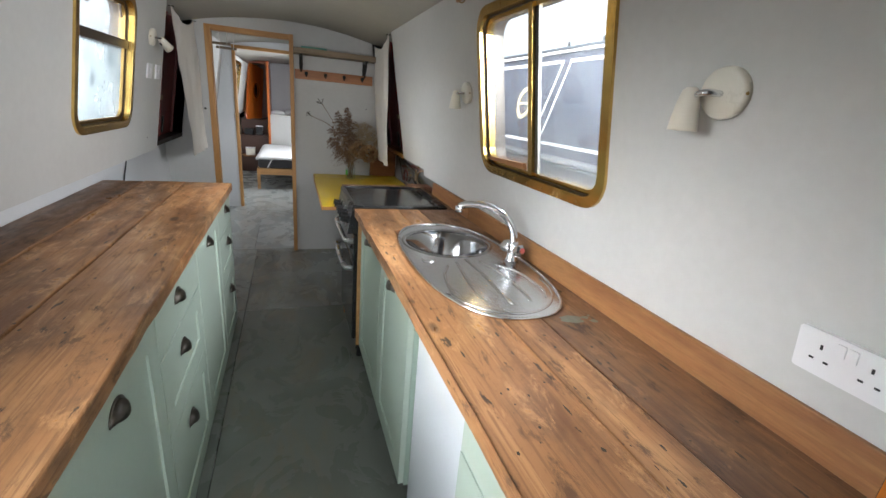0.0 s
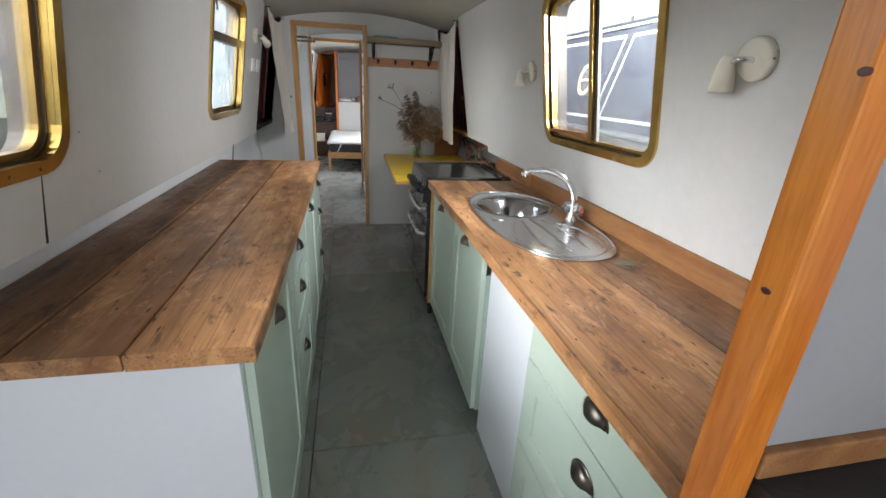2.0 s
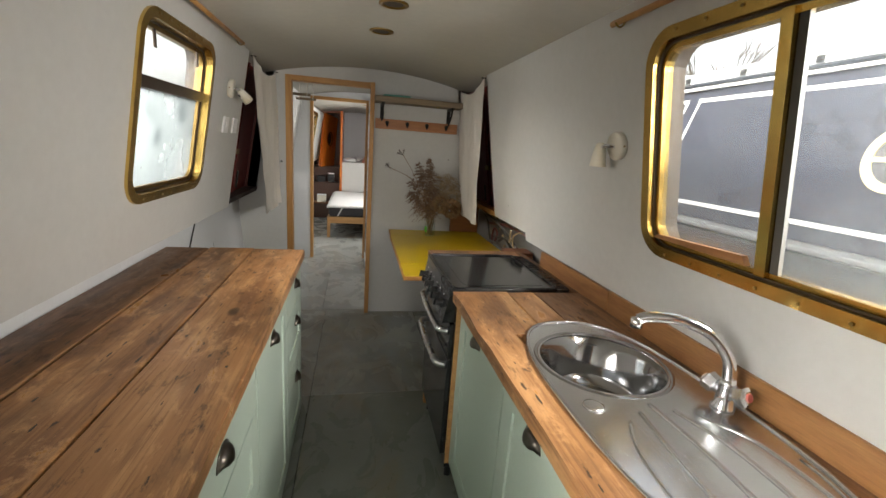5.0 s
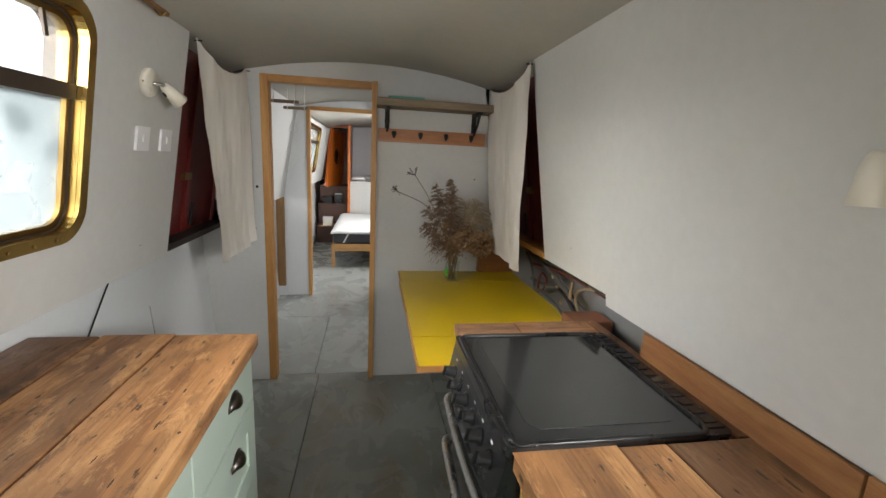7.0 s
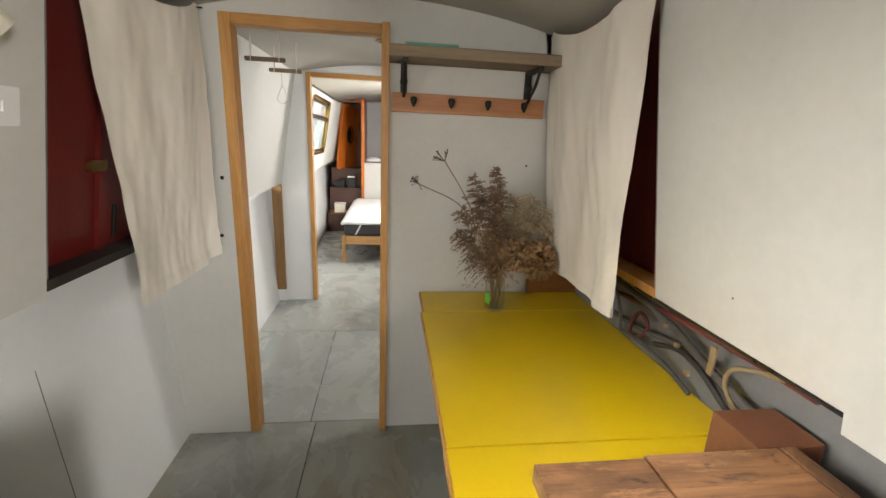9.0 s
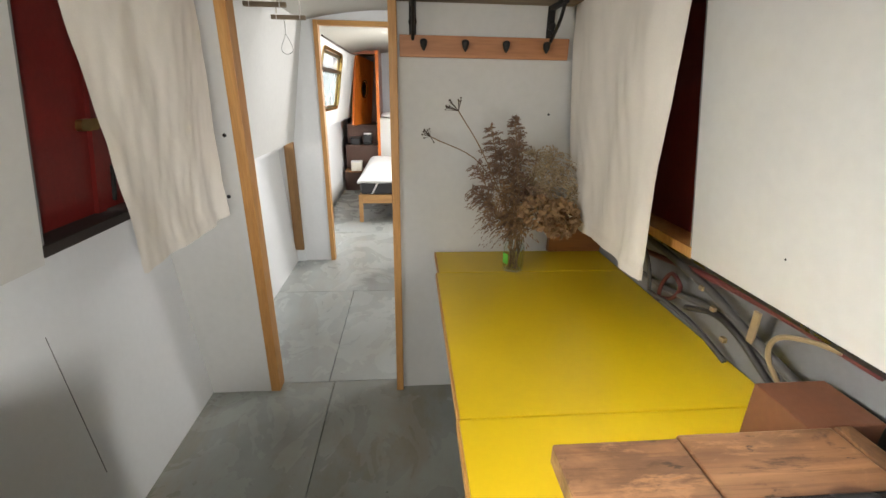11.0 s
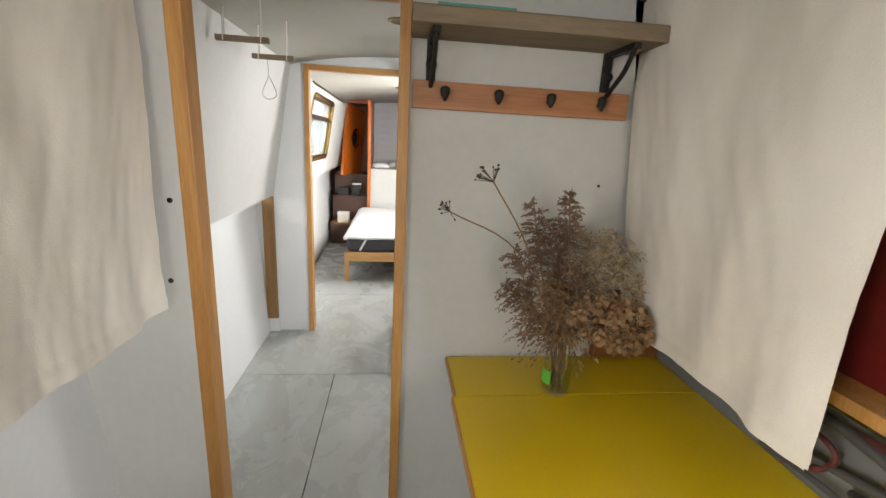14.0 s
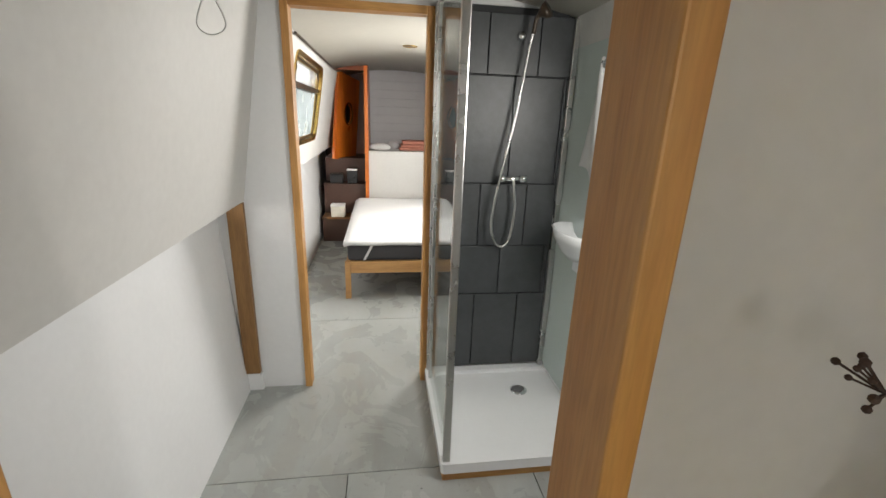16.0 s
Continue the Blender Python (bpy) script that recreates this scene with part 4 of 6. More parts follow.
part("board", box(0.053, 0.733, 4.224, 4.2495, 1.597, 1.676, 0.002), RAILWOOD, rail)
for x in (0.147, 0.31, 0.472, 0.634):
    hk = part("hook", lathe([(0.003, -0.025), (0.011, -0.010), (0.015, 0.006), (0.013, 0.014), (0.005, 0.018)], Matrix.Translation((x, 4.198, 1.643)) @ Matrix.Diagonal((1, 0.8, 1, 1)), 14), BLACKIRON, rail, "acorn-shaped iron hook", True)
    part("stem", tube([(x, 4.224, 1.637), (x, 4.198, 1.637)], 0.006, 8), BLACKIRON, hk)
green = mat("turquoise_card", (0.10, 0.34, 0.27), 0.5)
tagged(part("folded_map", box(0.105, 0.315, 4.09, 4.2, 1.8365, 1.852, 0.003), green), "turquoise folded booklet lying on the shelf", "booklet")

# ---- dried flowers ----
jar = thing("glass_jar", (0.520, 4.02, 0.765), "clear glass jar with a green label, holding dried flowers", "jar")
part("vessel", lathe([(0.04, 0.001), (0.044, 0.008), (0.044, 0.105), (0.036, 0.122), (0.038, 0.14), (0.034, 0.14), (0.032, 0.122), (0.040, 0.103), (0.040, 0.012)], Matrix.Translation((0.520, 4.02, 0.765)), 28), CLEAR, jar, "", True)
lab = bmesh.new()
cols = [[lab.verts.new((0.520 + 0.0446 * math.cos(a), 4.02 + 0.0446 * math.sin(a), z)) for z in (0.80, 0.845)] for a in (radians(178 + 8 * k) for k in range(7))]
for a, b in zip(cols, cols[1:]):
    lab.faces.new((a[0], b[0], b[1], a[1]))
part("sticker", lab, mat("green_label", (0.12, 0.5, 0.05), 0.5, vary=0.05, bump=0), jar, "bright green sticker")
rnd = random.Random(5)
STRAW = mat("dried_stem", (0.26, 0.16, 0.08), 0.8, vary=0.2, scale=20)
PLUME = mat("dried_plume", (0.27, 0.17, 0.105), 0.95, vary=0.25, scale=25, tint=(0.15, 0.085, 0.06))
BUFF = mat("dried_buff", (0.48, 0.37, 0.23), 0.95, vary=0.2, scale=25)
RUST = mat("dried_hydrangea", (0.42, 0.265, 0.13), 0.9, vary=0.2, scale=30, tint=(0.25, 0.14, 0.065))
DARKSEED = mat("dark_seed", (0.06, 0.035, 0.025), 0.9)
bouquet = thing("dried_flower_bouquet", (0.520, 4.02, 0.775), "dried grasses, seed heads and hydrangea standing in the jar", "dried flowers")
ROOT = Vector((0.520, 4.02, 0.775))


def leaf_quad(bm, p, d, w, l):
    side = d.cross(Vector((rnd.uniform(-1, 1), rnd.uniform(-1, 1), rnd.uniform(-1, 1)))).normalized() * w
    a, b, c, e = p - side * 0.3, p + side * 0.3, p + d * l * 0.6 + side, p + d * l
    f = p + d * l * 0.6 - side
    bm.faces.new([bm.verts.new(v) for v in (a, b, c, e, f)])


def stem(tip, sway=0.04, r=0.0022, via=None):
    tip = Vector(tip)
    mouth = Vector((0.520 + rnd.uniform(-0.025, 0.025), 4.02 + rnd.uniform(-0.02, 0.02), 0.905))
    low = ROOT + Vector((rnd.uniform(-0.03, 0.03), rnd.uniform(-0.03, 0.03), 0.0))
    mid = (mouth + tip) / 2 + Vector((rnd.uniform(-sway, sway) * 0.4, rnd.uniform(-sway, sway) * 0.4, sway * 0.3))
    pts = curve_pts([low, mouth, Vector(via) if via else mid, tip], 6)
    part("stem", tube(pts, r, 5), STRAW, bouquet)
    return pts


def plume(tip, length, width, n, material):
    """A feathery head: drooping side branchlets set with small husks."""
    pts = stem(tip)
    end, back = pts[-1], (pts[-1] - pts[-4]).normalized()
    bm = bmesh.new()
    for _ in range(int(36 + n * 0.17)):
        t = rnd.random() ** 0.85
        out = back.cross(Vector((rnd.uniform(-1, 1), rnd.uniform(-1, 1), rnd.uniform(-1, 1)))).normalized()
        reach = width * (0.2 + 1.0 * math.sin(math.pi * min(0.98, 0.06 + 0.86 * t)) ** 0.8) * rnd.uniform(0.45, 1.1)
        base = end - back * length * t
        for k in range(11):
            f = (k + rnd.random()) / 11
            p = base + out * reach * f + back * reach * 0.75 * f - Vector((0, 0, reach * 0.55 * f * f))
            d = (out * 0.8 + back * 0.6 - Vector((0, 0, f)) + Vector((rnd.uniform(-1, 1), rnd.uniform(-1, 1), rnd.uniform(-1, 1))) * 0.55).normalized()
            leaf_quad(bm, p, d, rnd.uniform(0.0014, 0.0030), rnd.uniform(0.008, 0.017))
    tagged(part("plume", bm, material, bouquet), kind="stuff")


def umbel(tip, size, n, via):
    pts = stem(tip, 0.02, 0.0022, via)
    end, back = pts[-1], (pts[-1] - pts[-3]).normalized()
    bm = bmesh.new()
    for k in range(n):
        d = (back * 0.9 + Vector((rnd.uniform(-1, 1), rnd.uniform(-1, 1), rnd.uniform(-0.7, 1.0)))).normalized()
        e = end + d * size * rnd.uniform(0.75, 1.1)
        tube([end, e], 0.0011, 4, bm)
        bmesh.ops.create_icosphere(bm, subdivisions=1, radius=rnd.uniform(0.0024, 0.0042), matrix=Matrix.Translation(e))
    part("seed_head", bm, DARKSEED, bouquet, "dark umbrella-shaped seed head")


umbel((0.268, 4.0, 1.405), 0.05, 16, (0.375, 4.0, 1.235))
umbel((0.172, 4.135, 1.30), 0.034, 13, (0.375, 4.07, 1.195))
for tip, ln, wd, n, m in (((0.475, 3.985, 1.39), 0.16, 0.03, 220, PLUME), ((0.405, 4.07, 1.35), 0.20, 0.045, 320, PLUME), ((0.35, 4.03, 1.21), 0.16, 0.05, 300, PLUME), ((0.45, 4.04, 1.26), 0.22, 0.075, 560, PLUME), ((0.505, 4.1, 1.29), 0.22, 0.085, 600, PLUME), ((0.60, 4.08, 1.25), 0.20, 0.10, 520, BUFF), ((0.68, 4.07, 1.25), 0.18, 0.10, 520, BUFF), ((0.735, 4.06, 1.20), 0.17, 0.06, 240, BUFF), ((0.78, 4.04, 1.11), 0.12, 0.05, 160, BUFF), ((0.33, 4.02, 1.11), 0.12, 0.045, 220, PLUME), ((0.40, 3.99, 1.03), 0.16, 0.08, 420, PLUME), ((0.55, 4.0, 1.15), 0.22, 0.10, 620, PLUME), ((0.62, 4.03, 1.12), 0.18, 0.08, 420, BUFF), ((0.45, 4.0, 1.12), 0.2, 0.09, 520, RUST), ((0.50, 3.97, 1.02), 0.13, 0.09, 380, RUST)):
    plume(tip, ln, wd, n, m)
for c, rad, n in (((0.675, 3.955, 1.005), 0.072, 560), ((0.585, 3.945, 1.035), 0.062, 400)):
    stem((c[0] - 0.03, c[1] + 0.02, c[2] - 0.03))
    bm = bmesh.new()
    for _ in range(n):
        d = Vector((rnd.gauss(0, 1), rnd.gauss(0, 1), rnd.gauss(0, 0.8))).normalized()
        p = Vector(c) + d * rad * rnd.uniform(0.75, 1.0)
        e = (d + Vector((rnd.uniform(-1, 1), rnd.uniform(-1, 1), rnd.uniform(-1, 1))) * 0.7).normalized()
        leaf_quad(bm, p, e, 0.009, 0.019)
    tagged(part("flower_head", bm, RUST, bouquet, "rusty brown hydrangea head"), kind="stuff")

# ---- curtains and side hatches ----
def hung_cloth(name, top_a, top_b, bot_a, bot_b, sag, label, seed, wave=0.012):
    """A pinned calico sheet, hanging from two corners."""
    top_a, top_b, bot_a, bot_b = map(Vector, (top_a, top_b, bot_a, bot_b))
    nu, nv = 84, 90
    bm = bmesh.new()
    side = (top_b - top_a).cross(Vector((0, 0, 1))).normalized()
    layers = []
    for off in (0.0, 0.0022):
        grid = []
        for j in range(nv + 1):
            v = j / nv
            row = []
            for i in range(nu + 1):
                u = i / nu
                a = top_a.lerp(top_b, u)
                a.z -= sag * math.sin(math.pi * min(1, u * 1.05)) ** 0.8 if u < 0.95 else 0
                b = bot_a.lerp(bot_b, u)
                b.z += 0.004 * math.sin(5 * u + seed)
                p = a.lerp(b, v)
                w = wave * (0.3 + v) * (math.sin(9 * u + 1.7 * v + seed) + 0.5 * math.sin(21 * u - 3 * v + seed * 2)) + 0.01 * math.sin(4 * v + seed) * (1 - u) * u * 4
                w += 0.012 * noise.noise(Vector((u * 5, v * 3, seed))) + 0.004 * noise.noise(Vector((u * 16 + v * 5, v * 7, seed)))
                w += 0.004 * v * math.sin(22 * (u - 0.45 * v) + seed) * max(0.0, noise.noise(Vector((u * 3, v * 2, seed + 4)))) * 2
                w += 0.0009 * noise.noise(Vector((u * 34 + v * 14, v * 26 - u * 9, seed))) * (0.4 + v)
                if v > 0.965:
                    w += 0.0025 if off else -0.0025
                row.append(bm.verts.new(p + side * (w + off)))
            grid.append(row)
        layers.append(grid)
        for j in range(nv):
            for i in range(nu):
                bm.faces.new((grid[j][i], grid[j][i + 1], grid[j + 1][i + 1], grid[j + 1][i]))
    th = thing(name, top_a, label, "curtain")
    part("cloth", bm, CANVAS, th, "", True)
    part("nail", tube([top_a + Vector((0, 0.012, -0.012)) - side * 0.012, top_a + Vector((0, 0.012, -0.012)) + side * 0.02], 0.003, 6), BLACKIRON, th)
    part("nail", tube([top_b + Vector((0, -0.012, -0.012)) - side * 0.012, top_b + Vector((0, -0.012, -0.012)) + side * 0.02], 0.003, 6), BLACKIRON, th)
    return th


hung_cloth("canvas_curtain", (-0.715, 3.535, 1.95), (-0.70, 4.228, 1.955), (-0.655, 3.535, 0.972), (-0.663, 4.155, 0.972), 0.075, "unbleached calico sheet pinned over the side hatch", 1.3, 0.004)
hung_cloth("canvas_curtain", (0.692, 3.388, 1.945), (0.738, 4.242, 1.955), (0.738, 3.435, 0.972), (0.80, 4.2, 0.945), 0.07, "unbleached calico sheet pinned over the side hatch", 2.6, 0.007)
for s, y0, y1, nm in ((-1, 3.49, 4.25, "west"), (1, 3.43, 4.25, "east")):
    pl = on_left if s < 0 else on_right
    hatch = thing("side_hatch_doors", pl(y0, 1.05, 0.1), "pair of dark red painted steel hatch doors, shut", "hatch", "side hatches")
    m = 0.5 * (y0 + y1)
    for a, b in ((y0 - 0.03, m - 0.003), (m + 0.003, y1 + 0.03)):
        lf = part("leaf", slab([(a, 1.05), (b, 1.05), (b, 2.02), (a, 2.02)], [], pl, 0.085, 0.105), RED, hatch)
        part("stile", slab([(b - 0.05, 1.06), (b - 0.012, 1.06), (b - 0.012, 1.98), (b - 0.05, 1.98)], [], pl, 0.07, 0.0845), RED, lf)
    part("latch", slab(rounded(m - 0.10, m - 0.02, 1.34, 1.375, 0.012), [], pl, 0.066, 0.0845), OLDBRASS, hatch, "tarnished brass latch plate")
    part("bolt", tube([pl(m + 0.03, 1.10, 0.07), pl(m + 0.03, 1.22, 0.07)], 0.007, 8), BLACKIRON, hatch)
    part("sill", slab([(y0, 1.044), (y1, 1.044), (y1, 1.075), (y0, 1.075)], [], pl, -0.004, 0.084), DARKSILL if s < 0 else PINE, hatch, "rough timber sill")
    part("reveal", slab([(y0 + 0.002, 1.076), (y0 + 0.012, 1.076), (y0 + 0.012, 1.99), (y0 + 0.002, 1.99)], [], pl, 0.004, 0.084), GREYMETAL, hatch)

# panel seam and low doors in the hull lining
tagged(part("panel_joint", slab([(3.548, 0.24), (3.5505, 0.24), (3.5505, 0.77), (3.548, 0.77)], [], lambda u, v, d: Vector((-0.93 - 0.08 * v + d, u, v)), 0.0, 0.0012), GREYMETAL), "thin dark joint in the lower hull lining", "joint")
tagged(part("wire", tube([(-1.004, 3.31, 0.985), (-0.99, 3.15, 0.85), (-0.978, 3.0, 0.72)], 0.0035, 6), BLACK), "black wire running down the hull lining", "wire")

tagged(part("panel_joint", slab([(0.895, 1.03), (0.903, 1.03), (0.900, 1.20), (0.898, 1.20)], [], on_left, -0.0012, 0.0), DARKSILL), "dark open joint between lining boards", "joint")
for y, z in ((1.06, 1.28), (1.15, 1.16), (3.25, 1.12)):
    tagged(part("screw_hole", lathe([(0.003, 0), (0.002, 0.001)], Matrix.Translation(on_left(y, z, 0)) @ Vector((1, 0, 0)).to_track_quat("Z", "Y").to_matrix().to_4x4(), 8), BLACK), "tiny dark screw hole in the lining", "hole")
tagged(part("screw_hole", lathe([(0.003, 0), (0.002, 0.001)], Matrix.Translation(on_right(3.13, 1.16, 0)) @ Vector((-1, 0, 0)).to_track_quat("Z", "Y").to_matrix().to_4x4(), 8), BLACK), "tiny dark screw hole in the lining", "hole")
# cable trough
CABLE = [mat("cable_grey", (0.085, 0.08, 0.075), 0.55), mat("cable_red", (0.12, 0.028, 0.025), 0.5), mat("cable_cream", (0.30, 0.22, 0.12), 0.5), mat("cable_black", (0.025, 0.022, 0.02), 0.5)]
for k, (ctrl, r, c) in enumerate((
        (((0.93, 2.95, 1.005), (0.935, 3.2, 1.0), (0.94, 3.42, 0.985), (0.95, 3.62, 0.955), (0.95, 3.8, 0.93)), 0.010, 1),
        (((0.965, 2.98, 0.84), (0.95, 3.12, 0.87), (0.93, 3.25, 0.915), (0.93, 3.4, 0.955), (0.94, 3.6, 0.975), (0.95, 3.85, 0.99)), 0.012, 0),
        (((0.975, 3.0, 0.81), (0.955, 3.16, 0.85), (0.945, 3.28, 0.88), (0.94, 3.4, 0.9), (0.95, 3.6, 0.86), (0.96, 3.8, 0.84)), 0.010, 0),
        (((0.93, 3.03, 0.79), (0.935, 3.17, 0.84), (0.925, 3.27, 0.895), (0.93, 3.37, 0.90), (0.945, 3.5, 0.85)), 0.009, 3),
        (((0.95, 3.14, 0.83), (0.925, 3.17, 0.90), (0.915, 3.15, 0.96), (0.915, 3.08, 0.995), (0.92, 3.02, 1.008)), 0.006, 2),
        (((0.95, 3.65, 0.80), (0.93, 3.62, 0.87), (0.93, 3.58, 0.93), (0.94, 3.54, 0.90), (0.945, 3.58, 0.84), (0.95, 3.68, 0.80)), 0.007, 1),
        (((0.955, 3.72, 0.80), (0.93, 3.70, 0.88), (0.925, 3.74, 0.95), (0.93, 3.84, 0.99)), 0.007, 0),
        (((0.94, 3.3, 0.79), (0.935, 3.42, 0.82), (0.93, 3.55, 0.83), (0.94, 3.7, 0.81)), 0.008, 0))):
    tagged(part("cable", tube(curve_pts(ctrl, 8), r, 8), CABLE[c], smooth=True), ("thick grey cable", "dark red cable", "cream flexible conduit", "black cable")[c] + " sagging loosely along the hull side", "cable", "cables behind the table")
tagged(part("cable_clip", box(0.918, 0.926, 3.215, 3.235, 0.90, 0.985, 0.002), CABLE[2]), "cream plastic strap holding the cables", "strap")
for y, z in ((3.42, 0.955), (3.36, 0.92), (3.3, 0.86)):
    tagged(part("terminal_block", box(0.912, 0.925, y - 0.008, y + 0.008, z - 0.007, z + 0.007, 0.002), CABLE[2]), "small cream terminal block among the cables", "connector")
tagged(part("gunwale_rail", tube([(0.895, 2.87, 1.035), (0.9, 3.9, 1.035)], 0.013, 8), BLACK), "dark rubber-edged rail under the cabin side", "rail")

# ---- wall fittings ----
def wall_lamp(at_y, at_z, pl, sign, label, aim=(0.02, -0.03, -1)):
    n = Vector((-sign, 0, -LEAN_IN)).normalized()
    base = pl(at_y, at_z, 0)
    th = thing("wall_spotlight", base, label, "wall lamp", "galley spotlights")
    q = n.to_track_quat("Z", "Y").to_matrix().to_4x4()
    part("base", lathe([(0.048, 0.0), (0.048, 0.014), (0.044, 0.02)], Matrix.Translation(base) @ q, 28), CREAM, th, "", True)
    elbow = base + n * 0.045 + Vector((0, 0.045, -0.004))
    part("arm", tube(curve_pts([base + n * 0.018, base + n * 0.045 + Vector((0, 0.012, 0.004)), elbow], 6), 0.0065, 8), CHROME, th, "chrome arm", True)
    d = Vector((-sign * aim[0], aim[1], aim[2])).normalized()
    qs = d.to_track_quat("Z", "Y").to_matrix().to_4x4()
    sh = part("shade", lathe([(0.009, -0.018), (0.015, -0.012), (0.021, 0.010), (0.028, 0.064), (0.026, 0.064), (0.019, 0.012), (0.010, 0.0)], Matrix.Translation(elbow) @ qs, 24), CREAM, th, "cream conical shade", True)
    part("slot", box(-0.003, 0.003, -0.026, -0.02, 0.0, 0.016, m=Matrix.Translation(elbow) @ qs), BLACK, sh)
    part("screw", lathe([(0.004, 0.0), (0.003, 0.002)], Matrix.Translation(base + n * 0.012 + Vector((0, -0.047, 0))) @ Vector((0, -1, 0)).to_track_quat("Z", "Y").to_matrix().to_4x4(), 8), OLDBRASS, th)
    return th


wall_lamp(0.642, 1.53, on_right, 1, "cream adjustable spotlight on the galley wall")
wall_lamp(1.96, 1.535, on_right, 1, "cream adjustable spotlight beside the sink window")
wall_lamp(3.19, 1.712, on_left, -1, "cream adjustable spotlight above the switches", (0.55, 0.75, -0.8))


def socket():
    n = Vector((-1, 0, -LEAN_IN)).normalized()
    th = thing("double_socket", on_right(0.345, 1.11, 0), "white double mains socket with two rocker switches", "socket")
    part("plate", slab(rounded(0.272, 0.42, 1.070, 1.153, 0.006, 3), [], on_right, -0.012, 0.0), PLASTIC, th)
    for yc in (0.31, 0.382):
        for dy, z, w, h in ((0, 1.125, 0.004, 0.009), (-0.011, 1.10, 0.0075, 0.004), (0.011, 1.10, 0.0075, 0.004)):
            part("pin_hole", slab([(yc + dy - w / 2, z - h / 2), (yc + dy + w / 2, z - h / 2), (yc + dy + w / 2, z + h / 2), (yc + dy - w / 2, z + h / 2)], [], on_right, -0.0125, -0.0118), BLACK, th)
    for yc in (0.338, 0.355):
        part("switch", slab(rounded(yc - 0.007, yc + 0.007, 1.122, 1.145, 0.002, 2), [], on_right, -0.0155, -0.0122), PLASTIC, th)


socket()
for y in (3.187, 3.362):
    th = thing("light_switch", on_left(y, 1.52, 0), "white square light switch plate", "switch", "light switches")
    part("plate", slab(rounded(y - 0.042, y + 0.042, 1.478, 1.562, 0.006, 3), [], on_left, -0.009, 0.0), PLASTIC, th)
    part("rocker", slab(rounded(y - 0.007, y + 0.007, 1.508, 1.532, 0.002, 2), [], on_left, -0.013, -0.0092), PLASTIC, th)
for s, y0, y1, z in ((1, 0.85, 1.965, 1.905), (-1, 2.0, 3.225, 1.945)):
    x = s * (side_x(z) - 0.03)
    th = thing("curtain_rod", (x, y0, z), "thin pine dowel curtain rod on small hooks", "curtain rod")
    part("rod", tube([(x, y0, z), (x, y1, z)], 0.0095, 10), PINE, th, "", True)
    for y in (y0 + 0.05, y1 - 0.035):
        part("hook", tube(curve_pts([(s * (side_x(z + 0.01) - 0.001), y, z + 0.01), (x + s * 0.012, y, z - 0.012), (x, y, z - 0.0135), (x - s * 0.012, y, z - 0.004)], 5), 0.0028, 6), OLDBRASS, th)
for x, y in ((0.046, 2.55), (0.021, 3.02), (0.015, 5.10), (0.045, 7.83)):
    th = thing("recessed_downlight", (x, y, roof_z(x)), "dark bronze recessed ceiling downlight, unlit", "ceiling light", "downlights")
    z = roof_z(x)
    part("bezel", lathe([(0.062, 0.004), (0.062, -0.006), (0.048, -0.008), (0.042, 0.0), (0.040, 0.012)], Matrix.Translation((x, y, z)), 24), OLDBRASS, th, "", True)
    part("lens", lathe([(0.041, -0.003), (0.02, -0.001)], Matrix.Translation((x, y, z)), 20), BRONZE, th)
# worn pine post at the aft end of the worktop
post = thing("pine_post", (0.307, 0.062, 0.0), "varnished orange pine post with knots, aft of the worktop", "post")
part("shaft", box(0.280, 0.332, 0.038, 0.083, 0.0, 2.03, 0.004), ORANGEPINE, post)
KNOT = mat("knot", (0.12, 0.03, 0.02), 0.35, vary=0.3, scale=80)
for z, yy in ((1.252, 0.062), (1.462, 0.045)):
    part("knot", lathe([(0.0045, 0.0), (0.003, 0.0006)], Matrix.Translation((0.2802, yy, z)) @ Vector((-1, 0, 0)).to_track_quat("Z", "Y").to_matrix().to_4x4() @ Matrix.Diagonal((1.5, 1, 1, 1)), 14), KNOT, post)
top = [(0.8 - 0.467 * k / 6, roof_z(0.8 - 0.467 * k / 6)) for k in range(7)]
# the partition's base colour is darkened to mid-grey to carry its shade
structure("wall_partition", slab([(0.3335, 1.046), (0.87, 1.046), (0.725, 1.93)] + [q for q in top if q[0] < 0.725], [], lambda u, v, d: Vector((u, 0.048 + d, v)), 0, 0.03), mat("partition_shade_grey", (0.30, 0.30, 0.31), 0.55, vary=0.08), "partition board behind the post, its shade put into a mid-grey colour", "wall")
tagged(part("partition_trim", box(0.3335, 0.88, 0.036, 0.082, 1.005, 1.045, 0.003), TRIMWOOD), "pine strip along the foot of the partition", "trim")
tagged(part("black_cupboard", box(0.3335, 0.89, -0.62, 0.078, 0.0, 1.004, 0.006), mat("black_gritty", (0.02, 0.02, 0.022), 0.7, vary=0.4, scale=40, bump=0.4)), "black gritty-topped cupboard by the stern entrance", "cupboard")


# ---- hall ----
for y, x0, x1, z in ((4.78, -0.705, -0.502, 1.852), (5.10, -0.668, -0.481, 1.842)):
    th = thing("rope_hung_rail", (0.5 * (x0 + x1), y, z), "small wooden bar hung from the ceiling on cords", "hanging rail", "hanging rails")
    part("bar", box(x0, x1, y - 0.011, y + 0.011, z - 0.011, z + 0.011, 0.003), DRIFT, th)
    for x in (x0 + 0.03, x1 - 0.03):
        for dy in (-0.012, 0.012):
            part("cord", tube([(x, y + dy, z - 0.011), (x + 0.002, y + dy * 0.4, roof_z(x) - 0.0)], 0.0022, 5), CANVAS, th)
